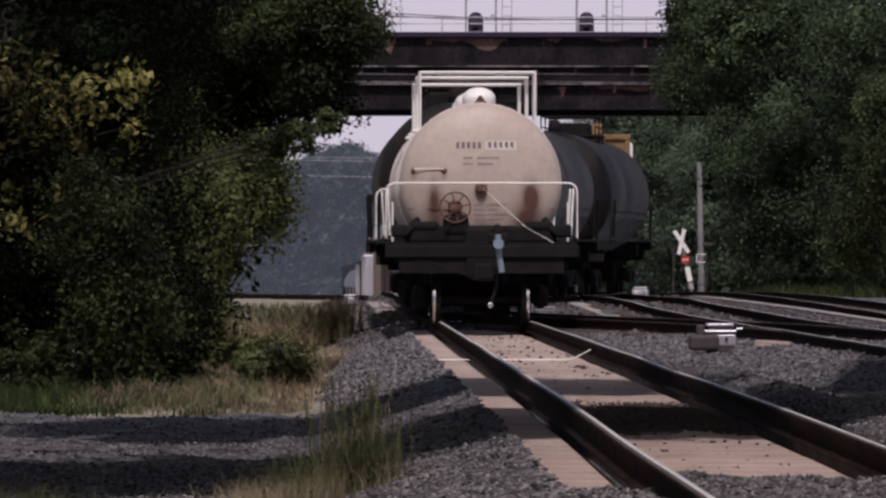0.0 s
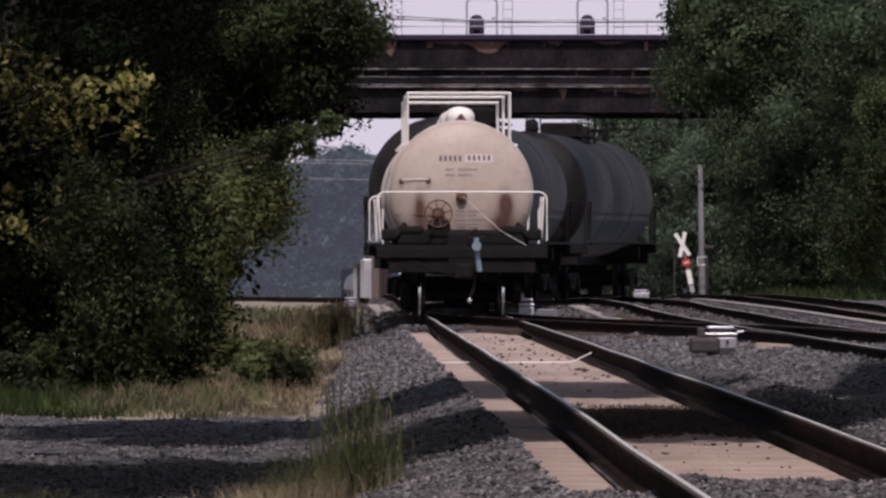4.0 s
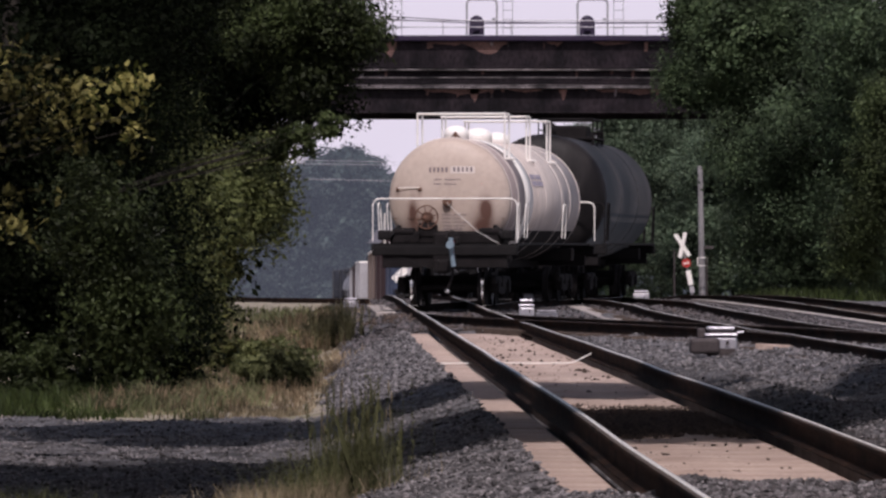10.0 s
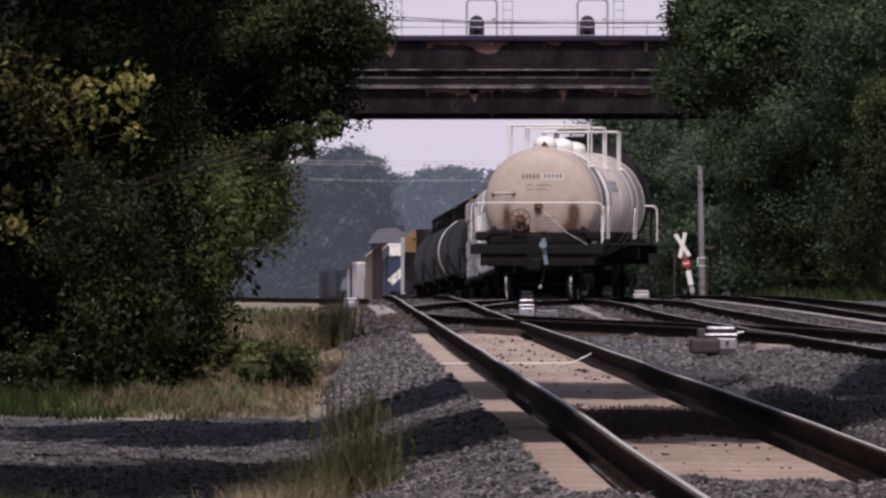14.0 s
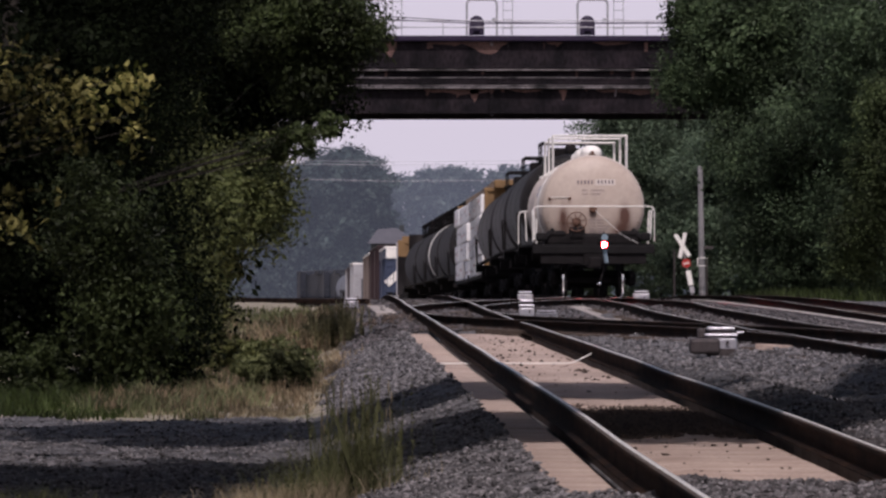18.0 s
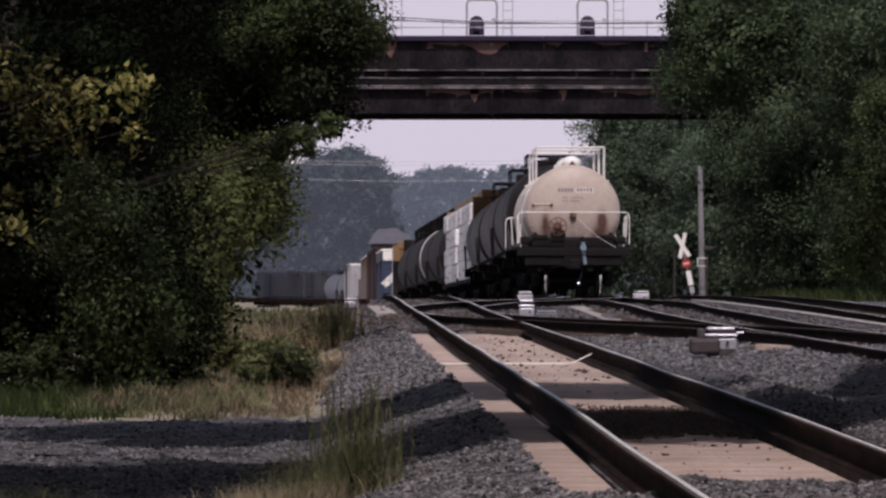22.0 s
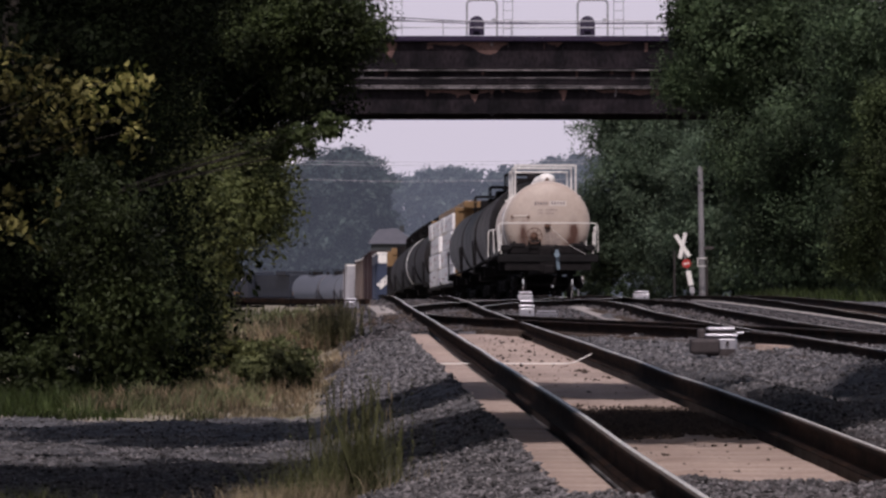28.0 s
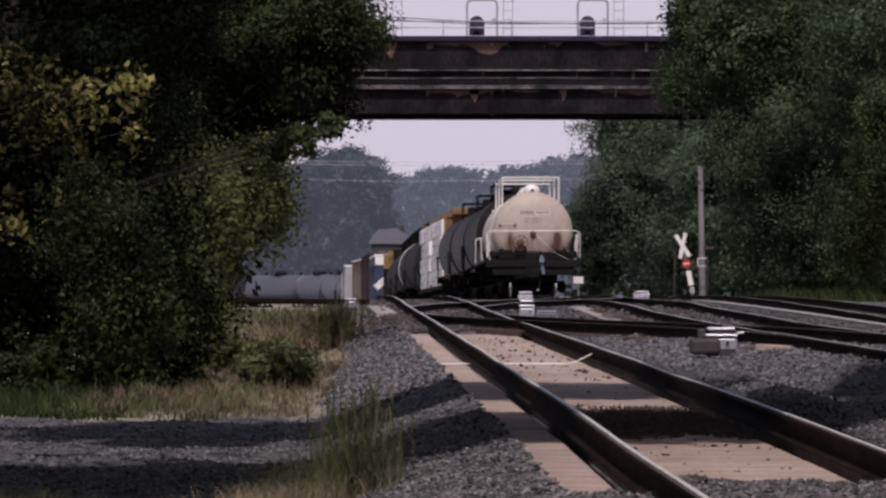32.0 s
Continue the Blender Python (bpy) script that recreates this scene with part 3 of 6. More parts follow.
def bars(parent, name, x0, x1, surf, z, h, gaps, material):
    """Letters too small to read, each as an upright bar on the surface."""
    n = max(2, int((x1 - x0) / (h * 0.8)))
    w = (x1 - x0) / n
    for i in range(n):
        if i not in gaps:
            x = x0 + (i + 0.5) * w
            part(name, cube((x, surf(x, z) - 0.004, z), (w * 0.5, 0.012, h)), material, parent)


def hoop(parent, pts, r=0.02, material=None, name="handrail"):
    return part(name, pipe(bent(pts), r), material or M_CREAM, parent)


def underframe(car, L, width, keyed=None, z_sill=1.0, bogie_in=2.3, far=False):
    part("centre_sill", cube((0, L / 2, 0.86), (0.5, L - 1.3, 0.36), 0.02), M_UNDER, car)
    for y, s in ((0.75, -1), (L - 0.75, 1)):
        part("end_sill", cube((0, y, z_sill + 0.08), (width, 0.22, 0.2), 0.02), M_BEAM, car)
        part("buffer_beam", cube((0, y - s * 0.02, z_sill - 0.14), (width * 0.86, 0.14, 0.3), 0.02), M_UNDER, car)
        part("end_platform", cube((0, y - s * 0.55, z_sill + 0.2), (width, 1.1, 0.05), 0.01), M_BEAM, car)
        coupler(car, 0.25 if s < 0 else L - 0.25, s)
        if far:
            plain_bogie(car, bogie_in if s < 0 else L - bogie_in)
            continue
        bogie(car, bogie_in if s < 0 else L - bogie_in, keyed=keyed)
        part("bolster", cube((0, bogie_in if s < 0 else L - bogie_in, 0.98), (2.5, 0.5, 0.3), 0.03), M_UNDER, car)


def lift(car, by=0.14):
    """Raises all that rides on the bogies."""
    for o in car.children:
        if not o.name.startswith(("bogie", "coupler")):
            o.location.z += by


def tank_car_white():
    L, R, ZC = 16.2, 1.34, 2.2
    y0, y1 = 1.25, 14.95
    car = tagged(empty("tank_car"), "cream-white tank car with rust-streaked end and top railing", "tank car")
    wheels = []
    underframe(car, L, 3.18, wheels)
    head = arc(R, y0 + 0.30, -1, 0.42, 9)[::-1]
    part("tank_head", lathe([*head, (R, y0 + 0.42), (R - 0.02, y0 + 0.42)], (0, 0, ZC)), M_WHITE, car, "cream tank end, streaked with rust")
    cuts = [(y0 + 0.425, 4.2, M_GRUBBY), (4.205, 5.5, M_CREAM), (5.505, y1 - 0.3, M_SHELL)]
    for a, b, m in cuts:
        g = 0.012 if m is M_CREAM else 0.0
        part("tank_shell", lathe([(R - 0.02, a), (R + g, a + 0.004), (R + g, b - 0.004), (R - 0.02, b)], (0, 0, ZC)), m, car,
             "bright white painted ring" if m is M_CREAM else "")
    part("tank_head", lathe([(R - 0.02, y1 - 0.3), *arc(R, y1 - 0.296, 1, 0.42, 9)], (0, 0, ZC)), M_SHELL, car)
    for y in (y0 + 0.44, 2.9, 6.6, 8.0, 11.0, 12.6, y1 - 0.5):
        part("shell_seam", lathe([(R, y - 0.03), (R + 0.018, y - 0.02), (R + 0.018, y + 0.02), (R, y + 0.03)], (0, 0, ZC)), M_SHELL, car)
    part("seam_line", pipe([(-1.22, y0 + 0.17, 1.78), (-0.8, y0 - 0.02, 1.78), (-0.45, y0 - 0.09, 1.78)], 0.008, 6), M_RUST, car)
    part("seam_line", pipe([(0.75, y0 - 0.02, 1.78), (1.22, y0 + 0.17, 1.78)], 0.008, 6), M_RUST, car)
    # the belly below the running boards is covered with a black sheet
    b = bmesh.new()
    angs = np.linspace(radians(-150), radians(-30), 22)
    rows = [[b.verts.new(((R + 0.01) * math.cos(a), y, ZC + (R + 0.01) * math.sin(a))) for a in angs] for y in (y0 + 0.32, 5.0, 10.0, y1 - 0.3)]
    for p, q in zip(rows, rows[1:]):
        for k in range(len(angs) - 1):
            b.faces.new((p[k], p[k + 1], q[k + 1], q[k])).smooth = True
    part("tank_belly", b, M_UNDER, car, "black lower half of the tank")
    b = cube((0, y0 - 0.02, 1.36), (2.5, 0.5, 0.30), 0.06)
    bx(b, (-0.95, y0 - 0.1, 1.5), (0.5, 0.4, 0.16), 0.06)
    bx(b, (0.95, y0 - 0.1, 1.5), (0.5, 0.4, 0.16), 0.06)
    part("end_shelf", b, M_UNDER, car)
    # saddle under the tank end, dark and wide
    b = cube((0, y0 + 0.55, 1.22), (2.3, 0.7, 0.34), 0.04)
    bx(b, (0.0, y0 - 0.2, 1.30), (0.55, 0.4, 0.34), 0.05)
    part("saddle", b, M_UNDER, car)
    for s in (-1, 1):
        b = cube((s * 1.36, y0 - 0.25, 1.42), (0.26, 0.4, 0.22), 0.05)
        rod(b, (s * 1.28, y0 - 0.4, 1.36), (s * 1.05, y0 - 0.1, 1.6), 0.06)
        part("step_bracket", b, M_BEAM, car)
    # end handrail that runs round the platform
    yh = 0.72
    hoop(car, [((-1.58, yh, 1.3), 0), ((-1.58, yh, 2.21), 0.17), ((1.58, yh, 2.21), 0.17), ((1.58, yh, 1.3), 0)], 0.016)
    for s in (-1, 1):
        for a, bq in ((yh + 0.5, 1.6), (2.6, 3.1), (9.6, 10.2)):
            hoop(car, [((s * 1.5, a, 1.35), 0), ((s * 1.54, a, 2.12), 0.15), ((s * 1.54, bq, 2.12), 0.15), ((s * 1.5, bq, 1.35), 0)], 0.014)
        part("ladder_rail", rod(bmesh.new(), (s * 1.46, 1.7, 1.1), (s * 1.46, 1.7, 1.9), 0.02), M_CREAM, car)
        part("running_board", cube((s * 1.45, L / 2, 1.22), (0.22, L - 3, 0.05), 0.01), M_BEAM, car)
    hoop(car, [((-1.58, L - yh, 1.3), 0), ((-1.58, L - yh, 2.21), 0.17), ((1.58, L - yh, 2.21), 0.17), ((1.58, L - yh, 1.3), 0)], 0.019)
    # top platform railing
    for y, zt, w in ((3.4, 4.10, 0.97), (4.2, 4.10, 0.97), (7.4, 4.10, 0.96), (8.0, 4.10, 0.96), (11.3, 4.06, 0.95), (11.9, 4.06, 0.95)):
        twin = y in (4.2, 8.0, 11.9)
        for s in (-1, 1):
            hoop(car, [((s * w, y, 3.08), 0), ((s * w, y, zt), 0)], 0.022, name="railing_post")
            part("post_foot", cube((s * (w + 0.04), y, 3.11), (0.2, 0.16, 0.05), 0.01), M_CREAM, car)
            if twin:
                hoop(car, [((s * w, y - 0.8, zt), 0), ((s * w, y, zt), 0)], 0.022, name="railing")
        hoop(car, [((-w, y, zt), 0), ((w, y, zt), 0)], 0.022, name="railing")
    for y, r, h in ((2.6, 0.28, 0.34), (6.3, 0.32, 0.34), (9.6, 0.30, 0.30)):
        dome = part("dome", lathe([(r, 3.44), (r, 3.44 + h * 0.6), *[(max(0.02, r * math.cos(a)), 3.44 + h * 0.6 + h * 0.55 * math.sin(a)) for a in np.linspace(0.1, 1.5, 6)]],
                                  (0, y, 0), "z", 24), M_CREAM, car, "white valve housing")
        if y < 4:
            b = cube((0.02, y - r - 0.01, 3.60), (0.07, 0.05, 0.16), 0.015)
            bx(b, (0.02, y - r - 0.02, 3.52), (0.16, 0.04, 0.05))
            for q in (-1, 1):
                rod(b, (0.02, y - r - 0.03, 3.68), (0.02 + q * 0.15, y - r + 0.03, 3.47), 0.018, 6)
            part("hinge", b, M_RUST, dome)
    # brake wheel, boss and chain
    bw = part("brake_wheel", pipe([(-0.43 + 0.25 * math.cos(a), 0.93, 1.81 + 0.25 * math.sin(a)) for a in np.linspace(0, 2 * math.pi, 33)], 0.016, 6), M_RUST, car)
    for k in range(8):
        a = k * math.pi / 4 + 0.2
        part("spoke", rod(bmesh.new(), (-0.43, 0.96, 1.81), (-0.43 + 0.25 * math.cos(a), 0.93, 1.81 + 0.25 * math.sin(a)), 0.012, 6), M_RUST, bw)
    part("hub", lathe([(0.02, 0.92), (0.09, 0.93), (0.12, 0.98), (0.12, 1.2)], (-0.43, 0, 1.81), "y", 20), M_RUST, bw)
    part("gear_housing", cube((-0.42, 1.05, 1.52), (0.42, 0.2, 0.34), 0.06), M_UNDER, car)
    part("boss", lathe([(0.03, 1.02), (0.08, 1.03), (0.10, 1.06), (0.10, 1.16)], (0.0, 0, 2.14), "y", 16), M_RUST, car)
    part("chain", pipe([(0.03, 0.82, 2.12), (0.35, 0.76, 1.83), (0.72, 0.74, 1.49), (1.2, 0.76, 1.22)], 0.0055, 6), M_CREAM, car)
    part("brake_rod", pipe([(-0.95, 0.9, 1.25), (-0.62, 0.86, 1.45), (-0.5, 0.9, 1.55)], 0.012, 6), M_BEAM, car)
    for x in (-1.11, -0.61):
        part("bolt", lathe([(0.02, y0 - 0.09 + abs(x + 0.61) * 0.3), (0.05, y0 - 0.08 + abs(x + 0.61) * 0.3), (0.05, y0 + 0.2)], (x, 0, 2.42), "y", 12), M_RUST, car)
    part("bolt_bar", pipe([(-1.11, y0 + 0.02, 2.45), (-0.61, y0 - 0.09, 2.45)], 0.010, 6), M_CREAM, car)
    # painted marks on the end
    def surf(x, z):
        return y0 + 0.30 - 0.42 * math.sqrt(max(0.0, 1 - (x / R) ** 2 - ((z - ZC) / R) ** 2))

    b = bmesh.new()
    cols = [[b.verts.new((x, surf(x, z) - 0.004, z)) for z in (2.765, 2.84, 2.915)] for x in np.linspace(0.06, 0.59, 8)]
    for p, q in zip(cols, cols[1:]):
        for k in range(2):
            b.faces.new((p[k], q[k], q[k + 1], p[k + 1]))
    part("number_patch", b, M_SHELL, car, "fresh white patch behind a marking")
    bars(car, "marking", -0.43, 0.02, surf, 2.84, 0.105, (), M_INK)
    bars(car, "marking", 0.10, 0.56, surf, 2.84, 0.115, (), M_INK)
    bars(car, "marking", -0.30, 0.30, surf, 2.63, 0.04, (5, 6), M_INK)
    bars(car, "marking", -0.30, 0.20, surf, 2.53, 0.04, (5, 6), M_INK)
    for z, a, b_ in ((1.86, -0.12, 0.42), (1.78, -0.12, 0.28), (1.70, -0.12, 0.44), (1.62, -0.10, 0.38), (1.55, -0.10, 0.32)):
        bars(car, "marking", a, b_, surf, z, 0.034, (7,), M_INK)
    for z in (2.75, 2.6):
        for s in (-1, 1):
            for k in range(9):
                part("side_marking", cube((s * R * 1.003 * math.cos((z - ZC) / R), 5.9 + k * 0.22, z - 0.02), (0.02, 0.14, 0.11), 0, pose(0, 0, 0, 0, -s * math.degrees((z - ZC) / R), 0)), M_FADED, car)
    # drawgear end: air hose, lever, end-of-train lamp
    part("uncoupling_lever", pipe([(-1.3, 0.6, 0.86), (-0.9, 0.55, 0.92), (-0.25, 0.42, 0.68), (-0.1, 0.4, 0.6)], 0.014, 6), M_BEAM, car)
    part("air_hose", pipe(bent([((0.24, 0.28, 0.70), 0), ((0.22, 0.16, 0.45), 0.1), ((0.13, 0.14, 0.22), 0.06), ((0.15, 0.14, 0.16), 0)]), 0.03, 8), M_UNDER, car)
    part("hose_coupling", lathe([(0.03, 0.1), (0.05, 0.12), (0.05, 0.18), (0.03, 0.2)], (0.13, 0, 0.2), "y", 12), M_TREAD, car)
    b = cube((0.25, 0.10, 1.30), (0.34, 0.22, 0.20), 0.05)
    bx(b, (0.25, 0.10, 1.43), (0.18, 0.2, 0.16), 0.04, pose(0, 0, 0, 0, 45))
    eot = part("marker_unit", b, M_UNDER, car, "dark end-of-train marker box on the coupler")
    part("mast", pipe(bent([((0.245, -0.16, 1.36), 0), ((0.27, -0.16, 1.0), 0.1), ((0.31, -0.15, 0.74), 0)]), 0.05, 10), M_HOSE, eot)
    part("lamp_hood", lathe([(0.08, -0.23), (0.08, -0.30), (0.086, -0.30), (0.086, -0.21), (0.01, -0.21), (0.01, -0.23), (0.08, -0.23)], (0.25, 0, 1.21), "y", 24, caps=False), M_HOSE, eot)
    part("lamp_bulb", lathe([(0.01, -0.275), (0.03, -0.273), (0.052, -0.266)], (0.25, 0, 1.21), "y", 24, caps=False), M_LAMP, eot, "dazzling red bulb")
    part("lamp_lens", lathe([(0.052, -0.265), (0.068, -0.258), (0.079, -0.235)], (0.25, 0, 1.21), "y", 24, caps=False), M_LENS, eot, "glowing red lens")
    # added disc that hides the burning bulb between flashes
    sh = part("lamp_shutter", rod(bmesh.new(), (0, -0.005, 0), (0, 0.005, 0), 0.088, 24), M_HOSE, eot)
    lift(car)
    return car, wheels, sh


def tank_car_black(stripe, grey=False, far=False):
    L, R, ZC = 19.4, 1.5, 2.36
    m = M_GREYT if grey else M_FAR_BLACK if far else M_BLACK
    rail = M_UNDER
    car = tagged(empty("tank_car"), "dull grey tank car" if grey else "sooty black tank car with top railing and white ring" if stripe else "sooty black tank car with top railing", "tank car", "freight train cars")
    underframe(car, L, 3.1, far=far)
    y0, y1 = 0.95, L - 0.95
    part("tank_shell", lathe([*arc(R, y0 + 0.3, -1, 0.5, 8)[::-1], (R, y0 + 0.3), (R, y1 - 0.3), *arc(R, y1 - 0.3, 1, 0.5, 8)], (0, 0, ZC)), m, car)
    for y in () if far else (y0 + 0.35, 6.6, 12.8, y1 - 0.35):
        part("shell_seam", lathe([(R, y - 0.05), (R + 0.008, y - 0.03), (R + 0.008, y + 0.03), (R, y + 0.05)], (0, 0, ZC), seg=36), m, car)
    if stripe:
        part("ring", lathe([(R, 13.2), (R + 0.02, 13.21), (R + 0.02, 14.1), (R, 14.11)], (0, 0, ZC)), M_CREAM, car, "worn white painted ring")
    for s in (-1, 1):
        part("running_board", cube((s * 1.5, L / 2, 1.22), (0.2, L - 3, 0.05), 0.01), M_UNDER, car)
        for a in (0.9,) if far else (0.9, L - 1.6):
            hoop(car, [((s * 1.52, a, 1.3), 0), ((s * 1.56, a, 2.2), 0.12), ((s * 1.56, a + 0.6, 2.2), 0.12), ((s * 1.52, a + 0.6, 1.3), 0)], 0.022, rail)
    for y in (0.6, L - 0.6):
        hoop(car, [((-1.5, y, 1.2), 0), ((-1.5, y, 2.2), 0.15), ((1.5, y, 2.2), 0.15), ((1.5, y, 1.2), 0)], 0.022, rail)
    part("dome", lathe([(0.42, 3.7), (0.42, 4.05), (0.38, 4.12), (0.03, 4.16)], (0, L / 2, 0), "z", 24), m, car)
    part("manway_platform", cube((0, L / 2, 3.86), (1.5, 3.2, 0.05), 0.01), M_UNDER, car)
    for y in (L / 2 - 1.6, L / 2, L / 2 + 1.6):
        hoop(car, [((-0.68, y, 3.7), 0), ((-0.68, y, 4.34), 0.03), ((0.68, y, 4.34), 0.03), ((0.68, y, 3.7), 0)], 0.022, rail, "railing")
    for s in (-1, 1):
        for z in (4.08, 4.34):
            hoop(car, [((s * 0.68, L / 2 - 1.6, z), 0), ((s * 0.68, L / 2 + 1.6, z), 0)], 0.018, rail, "railing")
    if far and not grey:
        part("top_walkway", cube((0, L / 2, 4.0), (0.9, L - 2.4, 0.05), 0.01), M_UNDER, car)
        for k in range(8):
            y = 1.8 + k * (L - 3.6) / 7
            hoop(car, [((-0.6, y, 3.75), 0), ((-0.6, y, 4.42), 0.03), ((0.6, y, 4.42), 0.03), ((0.6, y, 3.75), 0)], 0.035, rail, "railing")
        for s in (-1, 1):
            part("railing", pipe([(s * 0.6, 1.8, 4.42), (s * 0.6, L - 1.8, 4.42)], 0.03, 6), rail, car)
        for y in (4.6, 7.0, 12.6, 16.4):
            part("valve_housing", cube((0, y, 4.1), (0.7, 0.9, 0.4), 0.05), rail, car)
    part("manway_housing", cube((0, L / 2 + 0.3, 4.0), (0.9, 1.5, 0.4), 0.06), M_UNDER, car)
    for y in (3.0, 15.2):
        part("valve", lathe([(0.16, 3.82), (0.16, 4.1), (0.1, 4.16), (0.02, 4.18)], (0, y, 0), "z", 14), M_UNDER, car)
    lift(car)
    return car


def flat_car(L):
    """An empty flat car with stake pockets."""
    car = tagged(empty("flat_car"), "empty dark flat car with a worn deck", "freight car", "freight train cars")
    underframe(car, L, 2.6, far=True)
    part("deck", cube((0, L / 2, 1.12), (2.7, L - 1.0, 0.16), 0.02), M_UNDER, car)
    for s in (-1, 1):
        part("side_sill", cube((s * 1.3, L / 2, 0.98), (0.12, L - 1.2, 0.34), 0.02), M_FAR_BLACK, car)
        for k in range(9):
            part("stake_pocket", cube((s * 1.39, 1.2 + k * (L - 2.4) / 8, 1.05), (0.08, 0.16, 0.2), 0.01), M_FAR_BLACK, car)
    return car


def lumber_car(ends, L=19.2, far=False):
    car = tagged(empty("lumber_car"), "empty bulkhead flat car with yellow and pale grey end walls" if far else "yellow bulkhead flat car loaded with white-wrapped lumber", "freight car", "freight train cars")
    underframe(car, L, 2.6, far=far)
    part("deck", cube((0, L / 2, 1.02), (2.6, L - 1.0, 0.14), 0.02), M_UNDER, car)
    for y in ends:
        paint = M_PIPE if far and y > L / 2 else M_YELLOW
        wide = 2.9 if far and y < L / 2 else 2.4
        bh = part("bulkhead", cube((0, y, 2.62), (wide, 0.14, 3.04), 0.02), paint, car)
        # dark covers added in place of the tank car hiding the yellow
        if far and paint == M_YELLOW:
            part("end_cover", cube((0, y, 2.2), (2.94, 0.30, 2.1), 0.02), M_FAR_BLACK, bh, "dark cover added where the tank car hides this end")
            part("end_cover", cube((0.3, y, 3.5), (2.3, 0.32, 1.9), 0.02), M_FAR_BLACK, bh, "dark cover added where the tank car hides this end")
        for x in (-1.12, -0.45, 0.45, 1.12):
            part("rib", cube((x, y, 2.62), (0.12, 0.26, 3.04), 0.015), paint, bh)
        part("rib", cube((0, y, 4.15), (2.4, 0.28, 0.4 if far else 0.14), 0.015), paint, bh)
    if far:
        return car
    part("top_chord", cube((-0.2, L / 2, 4.34), (1.3, L - 0.2, 0.32), 0.05), M_YELLOW, car)
    for k in range(8):
        part("post", cube((0, 1.6 + k * (L - 3.2) / 7, 2.8), (0.1, 0.14, 3.3)), M_YELLOW, car)
    r = random.Random(31)
    n = 3
    w = (L - 2.2) / n
    for s in (-1, 1):
        for k in range(n):
            for i in range(4):
                y, z = 1.1 + w * (k + 0.5), 1.44 + i * 0.735
                out = r.uniform(-0.04, 0.06)
                pack = part("lumber_pack", cube((s * (0.70 + out), y + r.uniform(-0.1, 0.1), z), (1.2, w - 0.3 + r.uniform(-0.3, 0.15), 0.725), 0.07), M_WRAP, car)
                for q in range(3):
                    part("mark", cube((s * (1.302 + out), y - 1.5 + 1.5 * q + r.uniform(-0.2, 0.2), z + r.uniform(-0.15, 0.15)), (0.012, 0.4, 0.09)), M_REDP if q == 1 else M_INK, pack)
    return car


def box_car(m, roof, tall=4.5, label="weathered box car with ribbed sides", side=None, slash=False, door=None, L=16.5, width=2.95):
    side = side or m
    car = tagged(empty("box_car"), label, "freight car", "freight train cars")
    underframe(car, L, 2.9, far=True)
    part("body", cube((0, L / 2, (1.1 + tall) / 2), (width, L - 1.6, tall - 1.1), 0.04), side, car)
    part("roof", cube((0, L / 2, tall + 0.06), (width + 0.1, L - 1.5, 0.14), 0.04), roof, car)
    for s in (-1, 1):
        part("side_door", cube((s * (width / 2 + 0.025), L / 2, (1.2 + tall) / 2), (0.08, 3.0, tall - 1.4), 0.02), side, car)
        for k in range(12):
            part("side_rib", cube((s * (width / 2 + 0.015), 1.4 + k * (L - 2.8) / 11, (1.2 + tall) / 2), (0.07, 0.1, tall - 1.3)), side, car)
        if slash:
            part("side_panel", cube((s * (width / 2 + 0.02), L / 2, tall - 0.32), (0.06, L - 1.7, 0.6), 0.01), M_BLUE, car)
    for y, e in ((0.78, -1), (L - 0.78, 1)):
        end = part("end_wall", cube((0, y, (1.15 + tall) / 2), (width - 0.1, 0.08, tall - 1.15), 0.02), m, car)
        if slash:
            part("end_panel", cube((0, y + e * 0.05, tall - 0.32), (width - 0.1, 0.05, 0.6), 0.01), M_CREAM, end)
            part("end_stripe", cube((0, 0, 0), (2.2, 0.05, 0.46), 0.01, pose(-0.42, y + e * 0.06, 3.0, 0, -42)), M_CREAM, end)
            part("lower_panel", cube((0, y + e * 0.045, 1.45), (width - 0.1, 0.04, 0.6), 0.01), M_UNDER, end)
        if door:
            part("end_door", cube((0, y + e * 0.05, 2.3), (1.5, 0.05, 2.0), 0.02), door, end)
        for x in (-1.2, -0.8):
            part("ladder", cube((x, y + e * 0.08, 2.6), (0.04, 0.05, 2.8), 0.01), m, car)
        for k in range(7):
            part("rung", cube((-1.0, y + e * 0.08, 1.4 + 0.4 * k), (0.4, 0.03, 0.03)), m, car)
    return car


